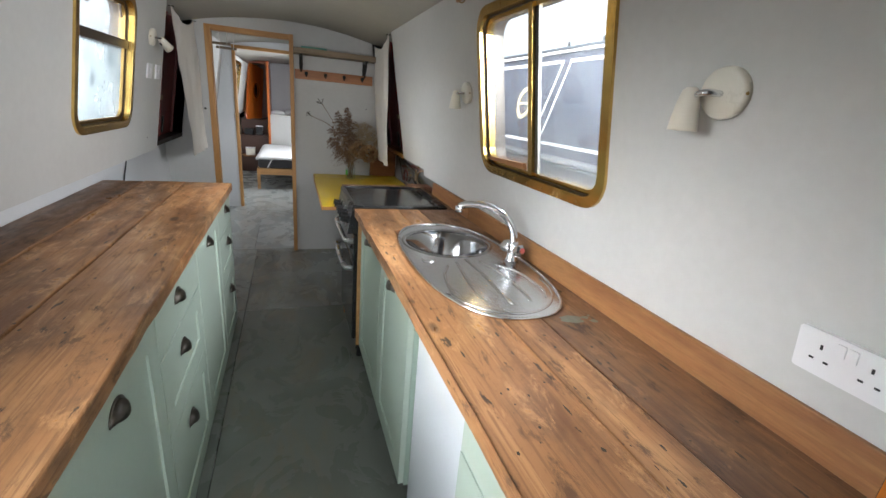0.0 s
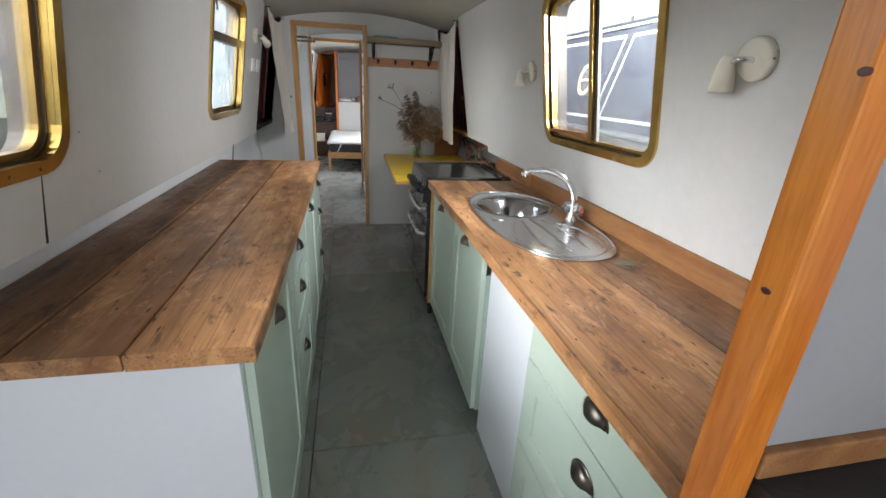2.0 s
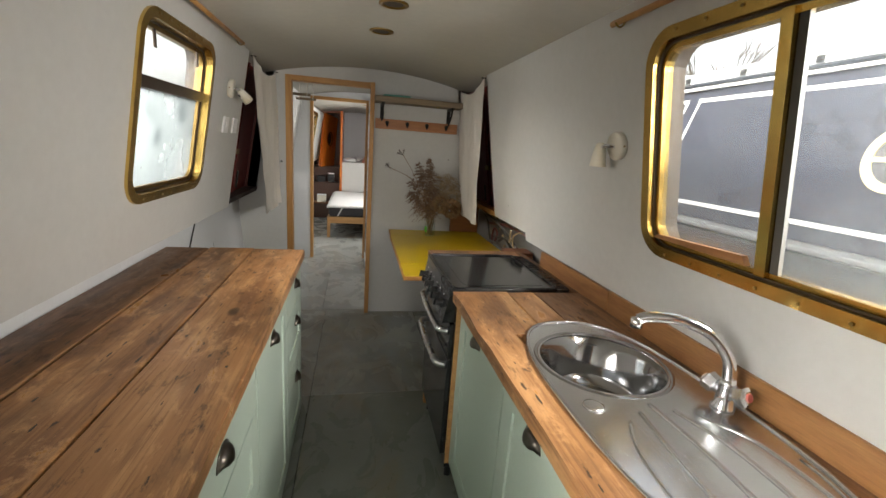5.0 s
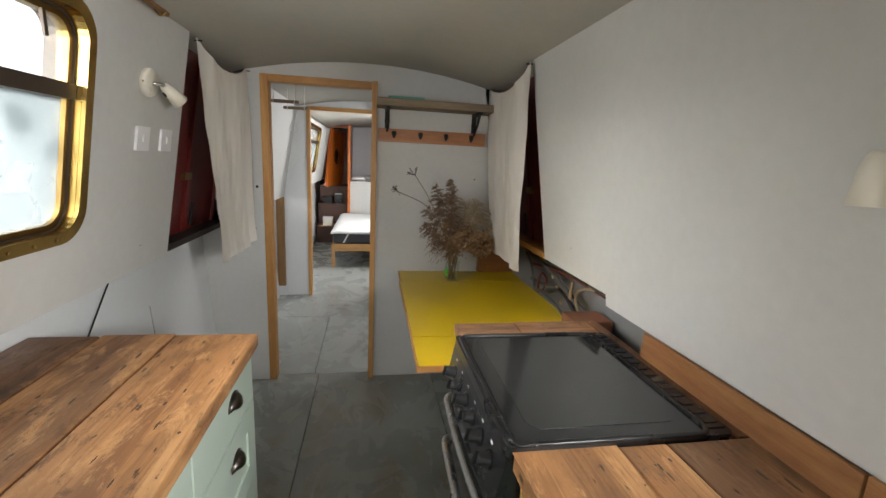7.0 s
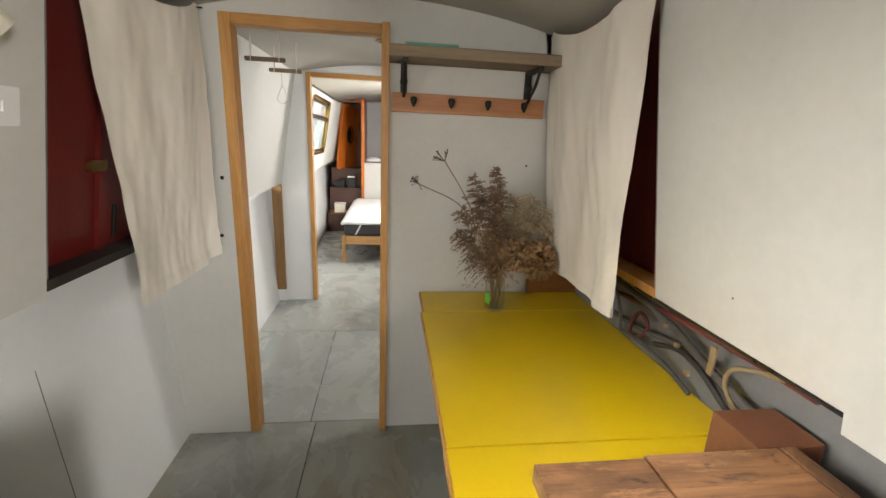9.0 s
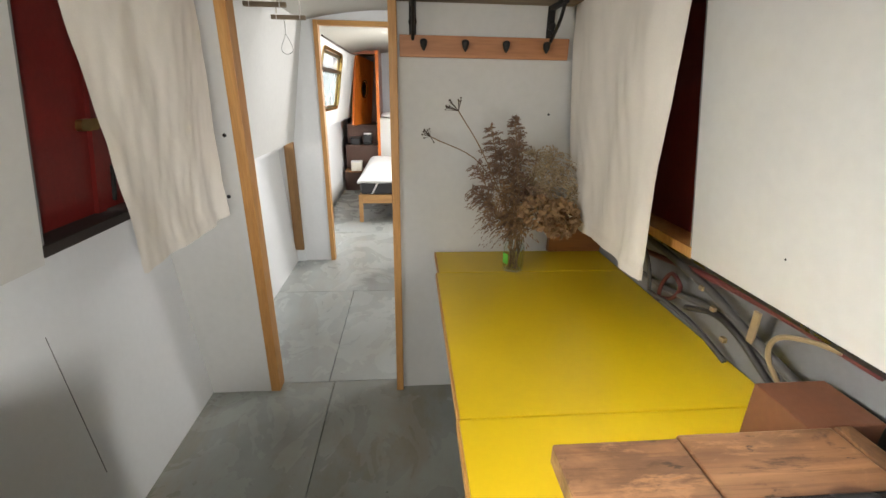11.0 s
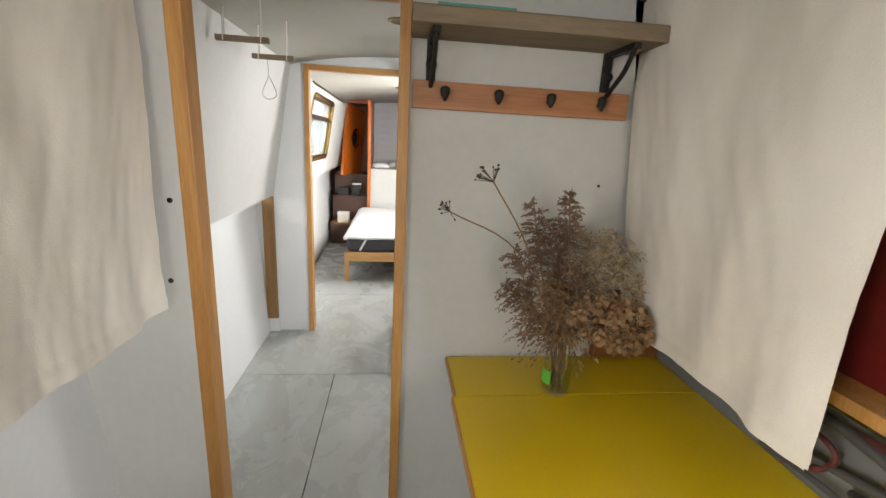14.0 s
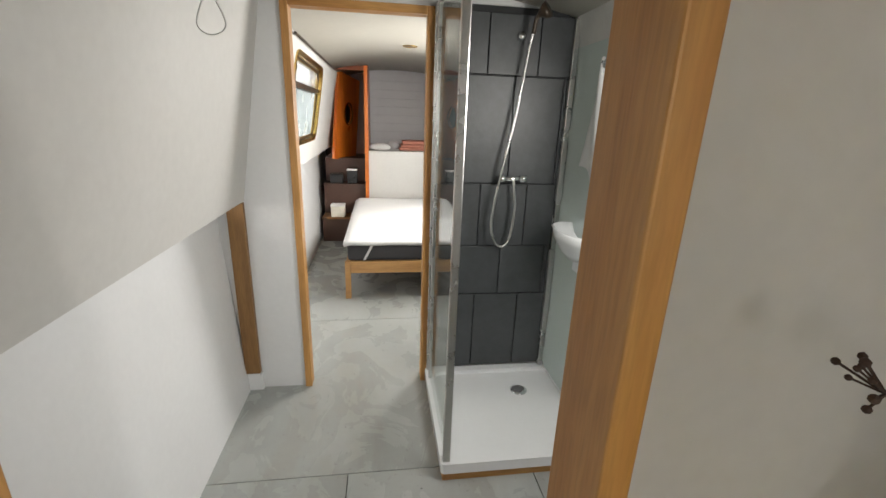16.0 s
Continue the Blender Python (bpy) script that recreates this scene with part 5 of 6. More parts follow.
tagged(part("wire_hook", tube(curve_pts([(-0.60, 5.1, 1.83), (-0.60, 5.1, 1.76), (-0.63, 5.1, 1.68), (-0.60, 5.1, 1.655), (-0.565, 5.1, 1.68), (-0.597, 5.1, 1.76)], 6), 0.0018, 5), ALU), "thin wire hook hanging from the wooden bar", "hook")
tagged(part("corner_board", box(-0.945, -0.867, 6.045, 6.075, 0.11, 1.055, 0.002), OAK), "unpainted brown timber strip in the hall corner", "board")
tagged(part("skirting", box(-0.935, -0.86, 6.055, 6.079, 0.0, 0.108, 0.002), GREYWHITE), "short grey-white skirting block in the corner", "skirting")
for x, z in ((-0.673, 1.286), (-0.695, 1.028)):
    tagged(part("bolt_hole", lathe([(0.0085, 0), (0.0085, 0.002), (0.005, 0.0025)], Matrix.Translation((x, 4.25, z)) @ Matrix.Rotation(radians(90), 4, "X"), 12), BLACK), "small dark bolt head in the bulkhead", "bolt")
tagged(part("bolt_hole", lathe([(0.005, 0), (0.005, 0.002), (0.003, 0.0025)], Matrix.Translation((0.685, 4.25, 1.385)) @ Matrix.Rotation(radians(90), 4, "X"), 10), BLACK), "small dark screw hole in the bulkhead", "hole")

# shower
SLATE = mat("slate_tile", (0.085, 0.092, 0.098), 0.42, vary=0.35, scale=5, bump=0.2, fine=30, tint=(0.05, 0.055, 0.06))
GROUT = mat("dark_grout", (0.03, 0.032, 0.035), 0.8)
ACRYL = mat("white_acrylic", (0.80, 0.82, 0.84), 0.18, vary=0.03, bump=0)
tw = structure("wall_shower_tiles", box(0.055, 0.80, 6.064, 6.079, 0.10, 1.985), GROUT, "dark grout bed behind the slate tiles", "wall")
row = 0
for z0, z1, shift in ((0.1, 0.55, 0.0), (0.555, 0.83, 0.12), (0.834, 1.165, 0.0), (1.17, 1.685, 0.11), (1.69, 1.955, 0.0)):
    x = 0.056 - shift
    while x < 0.74:
        a, b = max(x, 0.056), min(x + 0.248, 0.74)
        if b - a > 0.02:
            part("tile", box(a, b - 0.003, 6.05, 6.0635, z0, z1 - 0.002, 0.002), SLATE, tw)
        x += 0.25
tray = thing("shower_tray", (0.4, 5.7, 0.0), "white square shower tray on a pine-edged plinth", "shower tray")
part("plinth", box(0.045, 0.80, 5.335, 6.045, 0.0, 0.045, 0.003), PINEX, tray, "orange pine plinth")
part("rim", ring(rounded(0.036, 0.80, 5.322, 6.048, 0.02, 4), rounded(0.085, 0.75, 5.37, 6.0, 0.05, 5), lambda u, v, d: Vector((u, v, d)), 0.0455, 0.095), ACRYL, tray)
part("base", slab(rounded(0.083, 0.752, 5.368, 6.002, 0.05, 5), [], lambda u, v, d: Vector((u, v, d)), 0.0458, 0.074), ACRYL, tray)
part("drain", lathe([(0.045, 0.074), (0.045, 0.079), (0.03, 0.084), (0.0, 0.085)][:3], Matrix.Translation((0.53, 5.82, 0)), 24), CHROME, tray, "round chrome drain cover", True)
enc = thing("shower_screen", (0.05, 5.7, 0.095), "clear glass shower screen with chrome posts", "shower screen")
for y in (5.345, 6.035):
    part("post", box(0.045, 0.075, y - 0.013, y + 0.013, 0.096, 1.97, 0.004), ALU, enc)
part("post", box(0.048, 0.066, 5.94, 5.955, 0.096, 1.96, 0.003), ALU, enc)
g = part("glass_panel", box(0.056, 0.062, 5.359, 5.938, 0.10, 1.95), CLEAR, enc, "clear glass panel")
g.visible_shadow = False
part("post", box(0.708, 0.738, 6.02, 6.048, 0.096, 1.95, 0.004), ALU, enc)
part("top_rail", box(0.05, 0.07, 5.359, 6.02, 1.951, 1.972, 0.003), ALU, enc)
tagged(part("wash_panel", box(0.742, 0.748, 5.36, 6.04, 0.10, 1.9, 0.001), mat("pale_green_panel", (0.55, 0.62, 0.60), 0.12, vary=0.05, bump=0)), "pale glossy panel lining the shower side", "panel")
mix = thing("shower_mixer", (0.45, 6.04, 1.196), "chrome bar shower mixer with flexible hose", "shower")
part("bar", tube([(0.40, 6.0, 1.2), (0.515, 6.0, 1.2)], 0.013, 12), CHROME, mix, "", True)
for x in (0.395, 0.505):
    part("knob", tube([(x - 0.012, 6.0, 1.2), (x + 0.022, 6.0, 1.2)], 0.02, 12), CHROME, mix, "", True)
    part("union", tube([(x + 0.01, 6.0, 1.2), (x + 0.01, 6.049, 1.2)], 0.011, 10), CHROME, mix, "", True)
part("hose", tube(curve_pts([(0.46, 5.995, 1.19), (0.475, 5.99, 1.05), (0.46, 5.985, 0.90), (0.42, 5.98, 0.85), (0.375, 5.98, 0.88), (0.355, 5.98, 0.99), (0.385, 5.985, 1.2), (0.44, 5.985, 1.5), (0.475, 5.98, 1.78), (0.49, 5.965, 1.89)], 8), 0.007, 8), ALU, mix, "ribbed metal hose", True)
part("holder", lathe([(0.02, 0), (0.02, 0.012), (0.012, 0.03)], Matrix.Translation((0.455, 6.049, 1.86)) @ Matrix.Rotation(radians(90), 4, "X"), 14), CHROME, mix, "", True)
part("head", tube(curve_pts([(0.487, 5.968, 1.86), (0.495, 5.955, 1.925), (0.53, 5.92, 1.955)], 6), [0.010] * 8 + [0.016, 0.024, 0.032, 0.035, 0.035], 14), BRONZE, mix, "dark hand shower head", True)
basin = thing("corner_basin", (0.66, 5.75, 0.93), "small white ceramic hand basin on the washroom side", "basin")
bm = bmesh.new()
pr = [(0.04, 0.86), (0.10, 0.90), (0.15, 0.96), (0.165, 1.005), (0.155, 1.005), (0.13, 0.965), (0.06, 0.93)]
lathe(pr, Matrix.Translation((0.70, 5.72, 0.0)) @ Matrix.Diagonal((0.62, 1.05, 1, 1)), 28, bm)
bmesh.ops.bisect_plane(bm, geom=bm.verts[:] + bm.edges[:] + bm.faces[:], plane_co=(0.741, 0, 0), plane_no=(1, 0, 0), clear_outer=True)
part("bowl", bm, ACRYL, basin, "", True)
part("pedestal", box(0.71, 0.74, 5.69, 5.75, 0.8, 0.87, 0.004), ACRYL, basin)
TOWEL = mat("white_towel", (0.76, 0.76, 0.76), 0.95, vary=0.08, bump=0.4, fine=150)
bm = bmesh.new()
gr = [[bm.verts.new((0.715 + 0.014 * math.sin(7 * i / 10 + 2.2 * j / 12), 5.70 + (0.03 + 0.09 * (j / 14) ** 0.7) * (i / 10 - 0.5) * 2, 1.72 - 0.46 * j / 14 - 0.03 * math.sin(5 * i / 10))) for i in range(11)] for j in range(15)]
for j in range(14):
    for i in range(10):
        bm.faces.new((gr[j][i], gr[j][i + 1], gr[j + 1][i + 1], gr[j + 1][i]))
tw_th = thing("hand_towel", (0.72, 5.7, 1.72), "white hand towel hanging from a hook", "towel")
ob = part("cloth", bm, TOWEL, tw_th, "", True)
sol = ob.modifiers.new("thickness", "SOLIDIFY")
sol.thickness = 0.006
part("peg", tube([(0.742, 5.7, 1.72), (0.70, 5.7, 1.725)], 0.006, 8), CHROME, tw_th)

# ---- bedroom ----
bed = thing("bed", (0.15, 8.2, 0.0), "pine slatted bed with grey mattress and white sheet", "bed")
BX0, BX1, BY0, BY1 = -0.505, 0.66, 7.27, 9.17
for x in (BX0, BX1 - 0.045):
    for y in (BY0, BY1 - 0.05):
        part("leg", box(x, x + 0.045, y, y + 0.05, 0.0, 0.325, 0.004), BEDPINE, bed)
part("foot_board", box(BX0 + 0.0455, BX1 - 0.0455, BY0 + 0.008, BY0 + 0.035, 0.225, 0.325, 0.003), BEDPINE, bed)
for x in (BX0 + 0.008, BX1 - 0.036):
    part("side_rail", box(x, x + 0.028, BY0 + 0.0505, BY1 - 0.0505, 0.225, 0.325, 0.003), BEDPINE, bed)
for k in range(9):
    part("slat", box(BX0 + 0.04, BX1 - 0.04, 7.36 + 0.2 * k, 7.44 + 0.2 * k, 0.29, 0.31), BEDPINE, bed)
matt = thing("mattress", (0.1, 8.2, 0.312), "dark grey mattress with white straps", "mattress")
part("body", box(BX0 + 0.022, BX1 - 0.022, BY0 + 0.015, BY1 - 0.01, 0.327, 0.475, 0.03), mat("mattress_grey", (0.06, 0.058, 0.062), 0.9, vary=0.15, bump=0.3, fine=160), matt)
for x0, x1 in ((-0.36, -0.28), (0.42, 0.34)):
    bm = bmesh.new()
    y = BY0 + 0.0115
    sx = 0.022 if x1 > x0 else -0.022
    vs = [bm.verts.new(p) for p in ((x0, y, 0.335), (x0 + sx, y, 0.335), (x1 + sx, y, 0.49), (x1, y, 0.49), (x0, y + 0.003, 0.335), (x0 + sx, y + 0.003, 0.335), (x1 + sx, y + 0.003, 0.49), (x1, y + 0.003, 0.49))]
    for q in ((0, 1, 2, 3), (4, 5, 6, 7), (0, 1, 5, 4), (1, 2, 6, 5), (2, 3, 7, 6), (3, 0, 4, 7)):
        bm.faces.new([vs[i] for i in q])
    part("strap", bm, TOWEL, matt, "white elastic strap")
bm = bmesh.new()
n1, n2 = 24, 30
gr = []
for j in range(n2 + 1):
    y = BY0 + 0.004 + (BY1 - BY0 - 0.02) * j / n2
    rw = []
    for i in range(n1 + 1):
        x = BX0 - 0.012 + (BX1 - BX0 + 0.03) * i / n1
        edge = max(0, (BX0 + 0.03 - x) * 1.2, (x - BX1 + 0.03) * 1.2, (BY0 + 0.03 - y) * 1.0)
        rw.append(bm.verts.new((x, y, 0.503 - edge * 0.55 + 0.006 * noise.noise(Vector((x * 5, y * 4, 2))))))
    gr.append(rw)
for j in range(n2):
    for i in range(n1):
        bm.faces.new((gr[j][i], gr[j][i + 1], gr[j + 1][i + 1], gr[j + 1][i]))
ob = tagged(part("mattress_topper", bm, TOWEL, smooth=True), "white quilted topper lying on the mattress", "bedding")
sol = ob.modifiers.new("thickness", "SOLIDIFY")
sol.thickness, sol.offset = 0.026, -1
structure("wall_bed_head", box(-0.365, 0.98, 9.20, 9.23, 0.0, 1.05), WHITE, "white panel behind the bed head", "wall")
structure("shelf_bed_head", box(-0.365, 0.98, 9.195, 9.91, 1.05, 1.066), WHITE, "white deck behind the bed head", "shelf")
GREYBOARD = mat("grey_board_wall", (0.42, 0.41, 0.42), 0.6, vary=0.08, scale=4)
bwall = structure("wall_bow_boards", box(-0.365, 0.98, 9.925, 9.95, 1.066, 2.1), GREYBOARD, "grey painted boarded bow wall", "wall")
for k in range(9):
    part("board", box(-0.365, 0.98, 9.912, 9.9245, 1.068 + 0.105 * k, 1.170 + 0.105 * k, 0.002), GREYBOARD, bwall)
MAHOG = wood("mahogany", (0.20, 0.055, 0.018), (0.12, 0.03, 0.012), "z", 10, 0.35, 0.3, (0.04, 0.012, 0.008))
COPPER = wood("copper_varnish", (0.62, 0.17, 0.02), (0.48, 0.10, 0.012), "z", 9, 0.3, 0.1)
tagged(part("bow_post", box(-0.395, -0.352, 9.16, 9.20, 0.0, 2.01, 0.004), COPPER), "varnished orange timber post beside the bow steps", "post")
tagged(part("bow_lintel", box(-0.74, -0.396, 9.165, 9.20, 1.955, 2.005, 0.004), MAHOG), "dark varnished lintel over the bow steps", "lintel")
structure("wall_bow_recess", box(-0.9, -0.37, 10.15, 10.18, 0.0, 2.02), MAHOG, "dark varnished boards behind the bow doors", "wall")
structure("wall_bow_cheek", box(-0.364, -0.345, 9.235, 10.15, 0.0, 2.02), MAHOG, "dark varnished cheek of the bow steps", "wall")
leaf = thing("bow_door", (-0.72, 9.6, 0.98), "open orange varnished bow door with brass porthole", "door")
qd = Matrix.Translation((-0.79, 9.40, 0.95)) @ Matrix.Rotation(radians(64), 4, "Z") @ Matrix.Rotation(radians(-9), 4, "Y").inverted()


def on_leaf(u, v, d):
    return qd @ Vector((u, d, v))


hole = [(0.27 + 0.085 * math.cos(2 * math.pi * k / 24), 0.58 + 0.12 * math.sin(2 * math.pi * k / 24)) for k in range(24)]
part("panel", slab([(0, 0), (0.52, 0), (0.52, 1.04), (0, 1.04)], [hole], on_leaf, -0.02, 0.02), COPPER, leaf)
part("porthole_ring", ring([(0.27 + 0.105 * math.cos(2 * math.pi * k / 24), 0.58 + 0.14 * math.sin(2 * math.pi * k / 24)) for k in range(24)], hole, on_leaf, -0.03, -0.0205), BRASS, leaf, "brass porthole ring")
part("porthole_glass", slab(hole, [], on_leaf, -0.003, 0.003), FROST, leaf)
steps = thing("bow_steps", (-0.66, 9.4, 0.0), "dark wooden steps with pale treads up to the bow", "steps")
DARKWOOD = mat("dark_step", (0.11, 0.055, 0.038), 0.5, vary=0.3)
for k, (y0, y1, z) in enumerate(((8.98, 9.24, 0.30), (9.24, 9.48, 0.66), (9.48, 10.14, 0.95))):
    part("riser", box(-0.90, -0.40, y0 + 0.02, y1, 0.0 if k == 0 else 0.0, z - 0.022, 0.003), DARKWOOD, steps)
    part("tread", box(-0.90, -0.398, y0, y1 + 0.01, z - 0.0215, z, 0.003), DARKWOOD if k else TRIMWOOD, steps)
for (x, y, z, sx, sy, sz, m, nm, lb) in ((-0.72, 9.06, 0.30, 0.16, 0.15, 0.13, CREAM, "wooden_crate", "small pale square tin on the lowest step"), (-0.56, 9.33, 0.66, 0.12, 0.12, 0.16, BLACK, "black_canister", "black canister standing on the step"), (-0.75, 9.34, 0.66, 0.15, 0.14, 0.10, BLACK, "black_case", "low black case on the step")):
    th = thing(nm, (x, y, z), lb, "box")
    part("body", box(x - sx / 2, x + sx / 2, y - sy / 2, y + sy / 2, z + 0.0005, z + sz, 0.008), m, th)
    part("lid", box(x - sx / 2 - 0.004, x + sx / 2 + 0.004, y - sy / 2 - 0.004, y + sy / 2 + 0.004, z + sz + 0.0005, z + sz + 0.014, 0.004), PLASTIC if nm != "black_case" else BLACK, th, "pale lid" if nm != "black_case" else "")
PINK = mat("terracotta_cloth", (0.50, 0.20, 0.14), 0.9, vary=0.15, bump=0.3)
for k, (x0, x1, z0, z1) in enumerate(((0.02, 0.46, 1.0665, 1.105), (0.04, 0.46, 1.106, 1.14), (0.06, 0.47, 1.141, 1.185))):
    tagged(part("folded_blanket", box(x0, x1, 9.35, 9.62, z0, z1, 0.015), PINK), "folded terracotta blanket in a stack", "blanket", "folded blankets")
tagged(part("white_cloth", lathe([(0.02, 0.0), (0.10, 0.005), (0.115, 0.035), (0.08, 0.07), (0.03, 0.08)], Matrix.Translation((-0.22, 9.45, 1.0665)) @ Matrix.Diagonal((1.2, 0.8, 1, 1)), 20), TOWEL, smooth=True), "crumpled white cloth on the bed-head deck", "cloth")
tagged(part("clear_bag", lathe([(0.03, 0.0), (0.09, 0.01), (0.085, 0.06), (0.05, 0.10)], Matrix.Translation((-0.04, 9.55, 1.0665)), 16), GREYBOARD, smooth=True), "grey cloth bundle on the bed-head deck", "bundle")
tagged(part("curtain_rail", tube([(-0.70, 6.8, 1.935), (-0.695, 9.0, 1.935)], 0.008, 8), BRONZE), "dark metal curtain rail above the bedroom window", "curtain rail")

# ---- outside ----
WATER = mat("canal_water", (0.035, 0.045, 0.04), 0.08, vary=0.3, scale=0.8, bump=0.25, fine=6)
bm = bmesh.new()
bm.faces.new([bm.verts.new(p) for p in ((-1500, -1500, -0.35), (1500, -1500, -0.35), (1500, 1500, -0.35), (-1500, 1500, -0.35))])
structure("water", bm, WATER, "still grey canal water", "water")
GRASS = mat("bank_grass", (0.07, 0.09, 0.04), 0.95, vary=0.4, scale=2, bump=0.6, fine=40)
structure("ground_bank_east", box(9, 400, -400, 400, -0.6, 0.15), GRASS, "grassy canal bank", "ground")
structure("ground_bank_west", box(-400, -9, -400, 400, -0.6, 0.15), GRASS, "grassy canal bank", "ground")
NAVY = mat("navy_boat_paint", (0.032, 0.036, 0.058), 0.3, vary=0.25, scale=2.5, bump=0)
HULLBLUE = mat("hull_blue_black", (0.03, 0.038, 0.05), 0.4, vary=0.3, scale=4)
LINEW = mat("coach_line_white", (0.75, 0.74, 0.70), 0.4, vary=0.06)
CREAMRING = mat("cream_ring", (0.72, 0.62, 0.36), 0.35, vary=0.1)
boat = thing("narrowboat", (3.0, 3.0, -0.35), "dark blue moored narrowboat with white coach lines and portholes", "boat")
NX = lambda z: 2.10 + 0.14 * (z - 1.25)
on_boat = lambda u, v, d: Vector((NX(v) - d, u, v))
part("cabin_side", slab([(-3, 1.16), (11, 1.16), (11, 2.0), (-3, 2.0)], [], on_boat, -0.08, 0.0), NAVY, boat)
part("hull", box(1.98, 4.0, -5, 13, -0.5, 1.12, 0.02), HULLBLUE, boat)
part("gunwale", box(1.96, 2.2, -5, 13, 1.125, 1.155, 0.01), GREYMETAL, boat)
part("roof", box(NX(2.0) - 0.03, 4.0, -3, 11, 2.005, 2.035, 0.015), HULLBLUE, boat)
part("roof_edge", slab([(-3, 1.985), (11, 1.985), (11, 2.003), (-3, 2.003)], [], on_boat, 0.001, 0.03), LINEW, boat)
lines = part("coach_line", slab([(-3, 1.905), (3.27, 1.905), (3.27, 1.93), (-3, 1.93)], [], on_boat, 0.001, 0.004), LINEW, boat)
part("coach_line", slab([(3.36, 1.905), (11, 1.905), (11, 1.93), (3.36, 1.93)], [], on_boat, 0.001, 0.004), LINEW, boat)
part("coach_line", slab([(-3, 1.235), (3.44, 1.235), (3.44, 1.26), (-3, 1.26)], [], on_boat, 0.001, 0.004), LINEW, boat)
part("coach_line", slab([(3.55, 1.235), (11, 1.235), (11, 1.26), (3.55, 1.26)], [], on_boat, 0.001, 0.004), LINEW, boat)
part("coach_line", slab([(3.42, 1.261), (3.44, 1.261), (3.27, 1.904), (3.25, 1.904)], [], on_boat, 0.001, 0.004), LINEW, boat)
part("coach_line", slab([(3.55, 1.261), (3.57, 1.261), (3.38, 1.904), (3.36, 1.904)], [], on_boat, 0.001, 0.004), LINEW, boat)
for y in (2.02, 3.84, 5.9):
    r0 = [(y + 0.135 * math.cos(2 * math.pi * k / 32), 1.575 + 0.145 * math.sin(2 * math.pi * k / 32)) for k in range(32)]
    r1 = [(y + 0.098 * math.cos(2 * math.pi * k / 32), 1.575 + 0.107 * math.sin(2 * math.pi * k / 32)) for k in range(32)]
    ph = part("porthole", ring(r0, r1, on_boat, 0.001, 0.016), CREAMRING, boat, "cream porthole ring")
    part("pane", slab(r1, [], on_boat, 0.002, 0.006), mat("porthole_pane", (0.1, 0.1, 0.11), 0.05, bump=0), ph)
    part("bar", slab([(y - 0.1, 1.562), (y + 0.1, 1.562), (y + 0.1, 1.582), (y - 0.1, 1.582)], [], on_boat, 0.0065, 0.014), CREAMRING, ph)
RAILG = mat("grey_plank", (0.46, 0.47, 0.46), 0.7, vary=0.15)
part("roof_plank", box(2.45, 2.62, -1, 4.3, 2.07, 2.17, 0.006), RAILG, boat, "pale grey plank lying on the roof")
for k in range(10):
    part("plank_block", box(2.435, 2.449, -0.8 + 0.5 * k, -0.76 + 0.5 * k, 2.10, 2.14, 0.002), BLACK, boat)
part("roof_rack", box(2.42, 2.66, -1, 4.3, 2.036, 2.069, 0.004), HULLBLUE, boat)
part("mooring_gear", tube(curve_pts([(2.42, 1.5, 2.08), (2.40, 1.7, 2.13), (2.42, 1.9, 2.07), (2.41, 2.05, 2.12), (2.43, 2.2, 2.06)], 6), 0.03, 8), BLACK, boat, "dark coil of rope and fittings")
BARK = mat("bare_bark", (0.16, 0.13, 0.10), 0.9, vary=0.3, scale=6)
TWIG = mat("russet_twigs", (0.22, 0.12, 0.09), 0.95, vary=0.3, scale=3)
LEAF = mat("hedge_leaf", (0.07, 0.085, 0.04), 0.9, vary=0.4, scale=3)


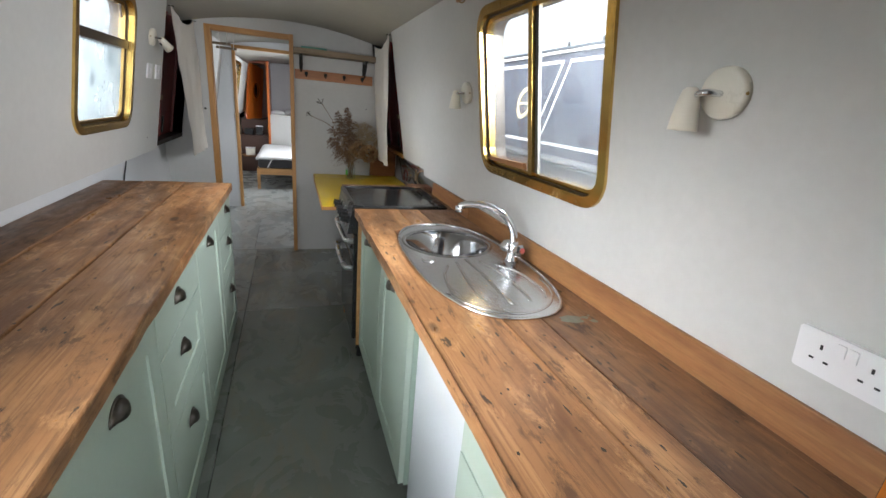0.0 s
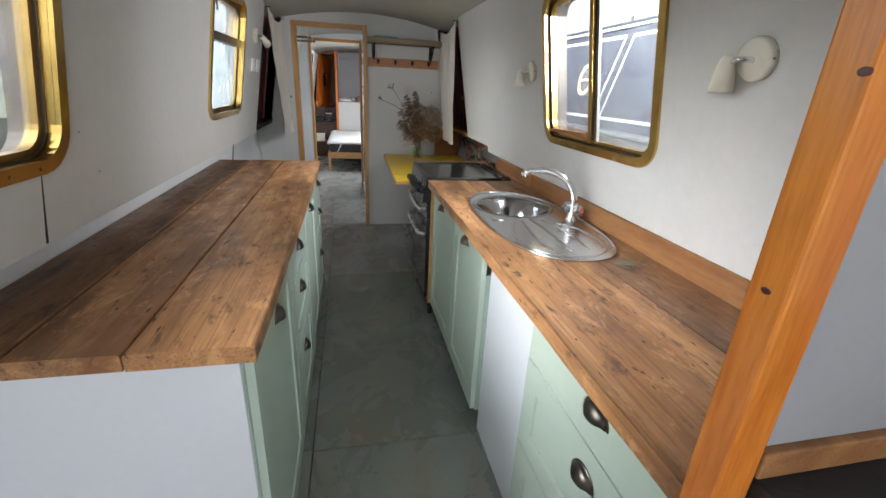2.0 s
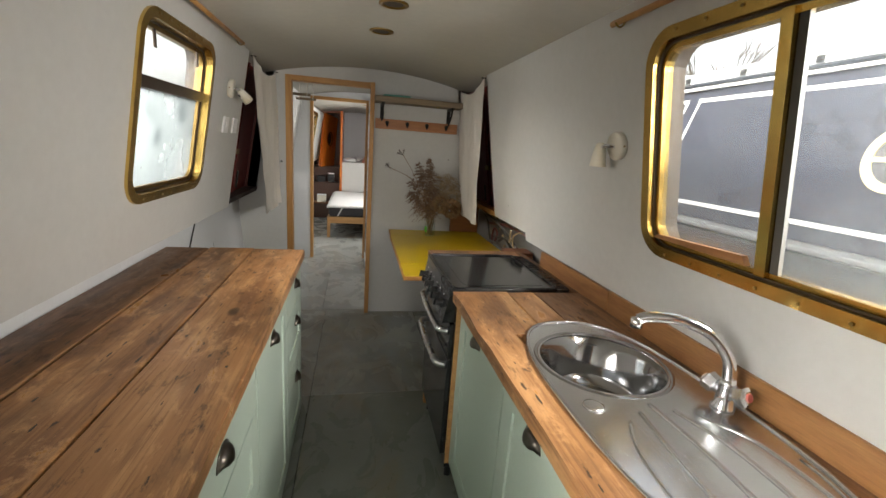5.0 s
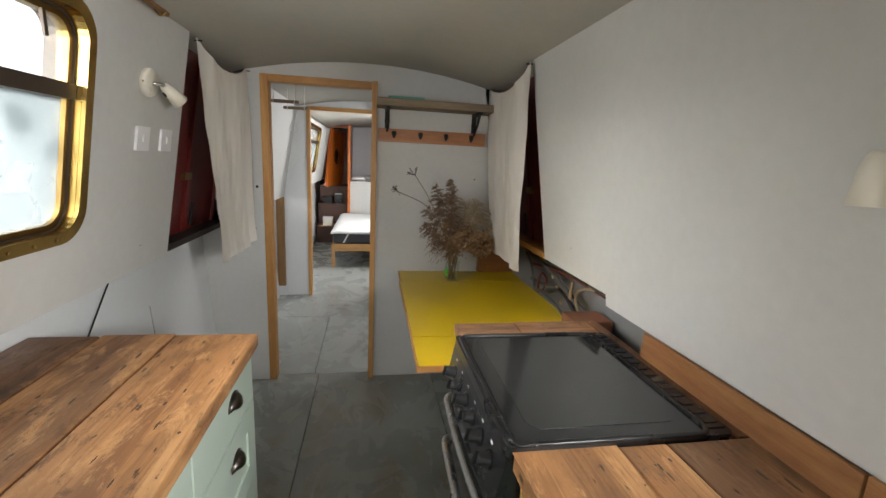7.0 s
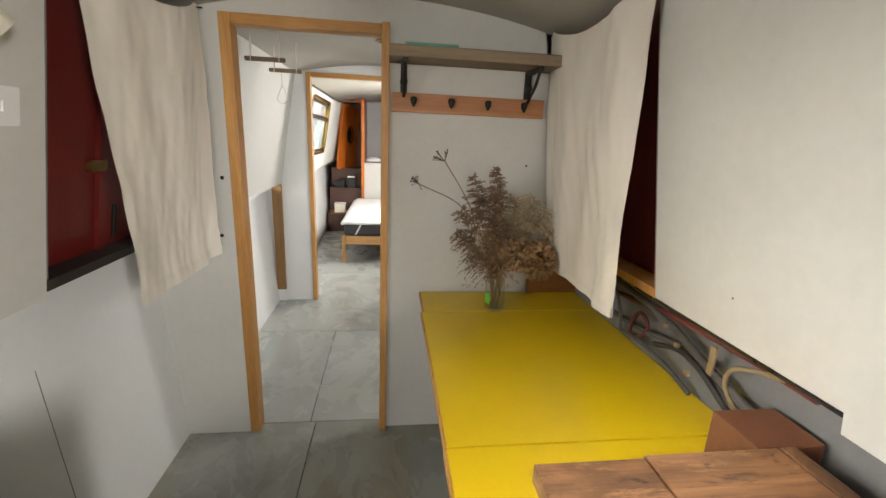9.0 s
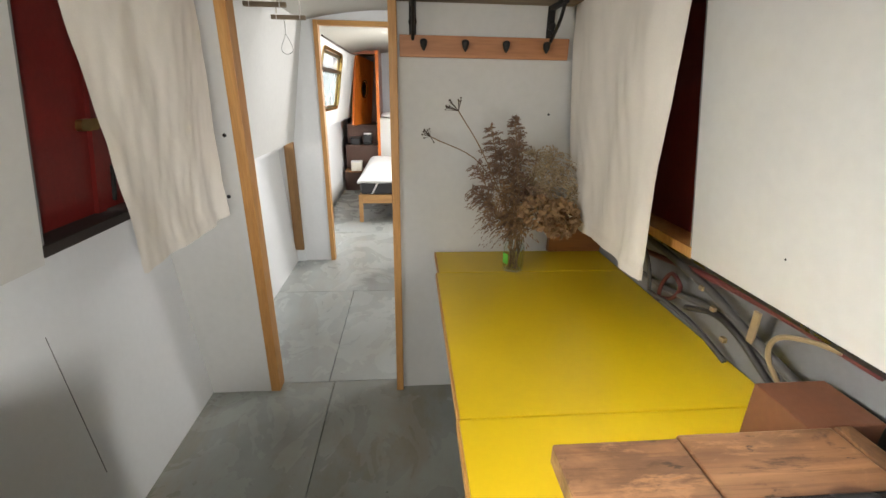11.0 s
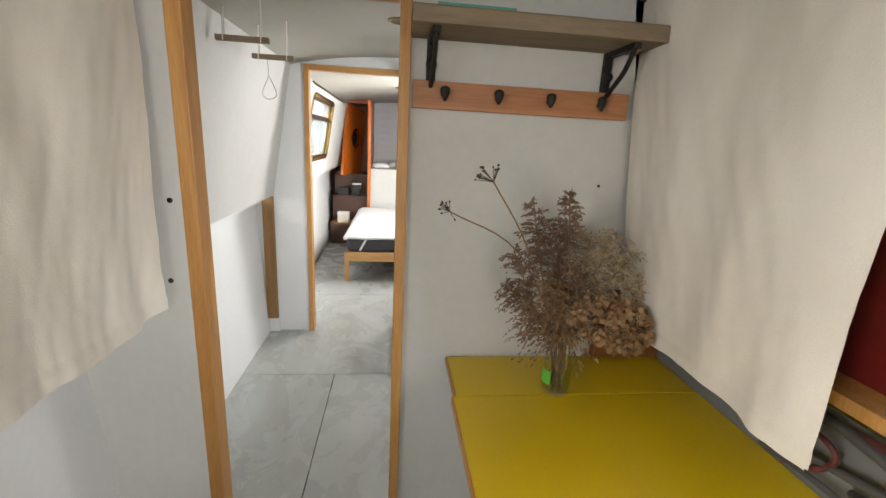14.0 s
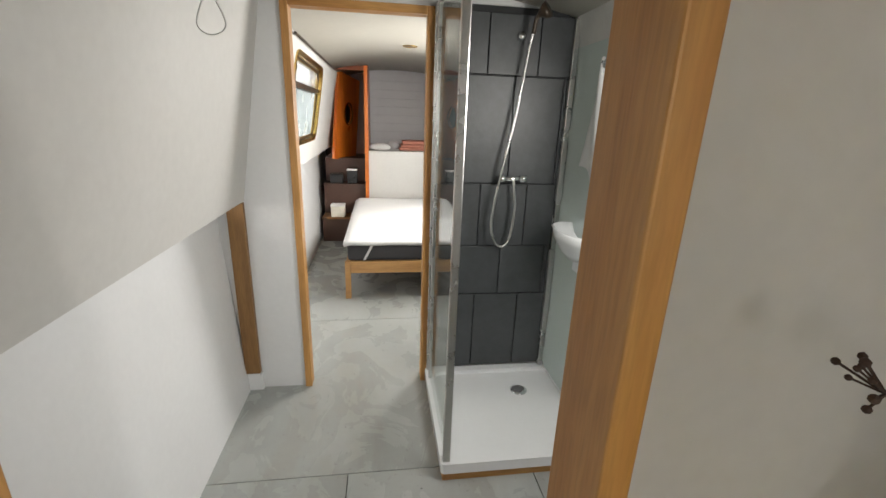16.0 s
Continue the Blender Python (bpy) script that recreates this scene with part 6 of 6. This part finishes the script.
def tree(x, y, h, seed, leafy):
    r = random.Random(seed)
    th = thing("tree", (x, y, 0.15), "leafless winter tree with russet twigs on the bank" if not leafy else "scrubby green-brown tree on the bank", "tree", "bank trees")
    bm = bmesh.new()
    tips = []

    def grow(p, d, ln, rad, level):
        q = p + d * ln
        mid = (p + q) / 2 + Vector((r.uniform(-1, 1), r.uniform(-1, 1), 0)) * ln * 0.06
        tube([p, mid, q], [rad, rad * 0.85, rad * 0.65], 5, bm, False)
        if level == 0:
            tips.append((q, d))
            return
        for _ in range(3 if level > 1 else 4):
            e = (d + Vector((r.uniform(-1, 1), r.uniform(-1, 1), r.uniform(-0.2, 0.8))) * 0.75).normalized()
            grow(p + d * ln * r.uniform(0.55, 1.0), e, ln * r.uniform(0.55, 0.8), rad * 0.55, level - 1)

    grow(Vector((x, y, 0.1)), Vector((r.uniform(-0.1, 0.1), r.uniform(-0.1, 0.1), 1)).normalized(), h * 0.36, h * 0.02, 4)
    part("trunk", bm, BARK, th)
    cb = bmesh.new()
    for q, d in tips:
        for _ in range(7 if not leafy else 12):
            e = (d + Vector((r.uniform(-1, 1), r.uniform(-1, 1), r.uniform(-1, 1)))).normalized()
            w = 0.006 if not leafy else 0.05
            s = e.orthogonal().normalized() * w
            o = q + Vector((r.uniform(-1, 1), r.uniform(-1, 1), r.uniform(-1, 1))) * 0.25
            cb.faces.new([cb.verts.new(v) for v in (o - s, o + s, o + e * r.uniform(0.15, 0.5))])
    part("crown", cb, LEAF if leafy else TWIG, th)


for k, (x, y, h, lf) in enumerate(((15, 3, 7, 0), (17, 11, 8, 0), (16, 19, 8, 0), (20, 27, 9, 0), (14, -3, 6.5, 1), (15.5, 7, 5, 1), (22, 15, 9, 0), (-24, 4, 7, 0), (-26, 14, 8, 0), (-25, 24, 8, 1))):
    tree(x, y, h, 40 + k, lf)
hb = bmesh.new()
hr = random.Random(9)
for _ in range(9000):
    y = hr.uniform(-20, 60)
    top = 2.6 + 0.9 * noise.noise(Vector((y * 0.3, 0, 0)))
    p = Vector((12.5 + hr.uniform(-0.9, 0.9), y, 0.1 + top * hr.random() ** 0.7))
    e = Vector((hr.uniform(-1, 1), hr.uniform(-1, 1), hr.uniform(-0.4, 1))).normalized()
    s = e.orthogonal().normalized() * 0.07
    hb.faces.new([hb.verts.new(v) for v in (p - s, p + s, p + e * 0.3)])
tagged(part("hedge", hb, TWIG), "tangled russet winter hedge along the bank", "hedge", "", "stuff")
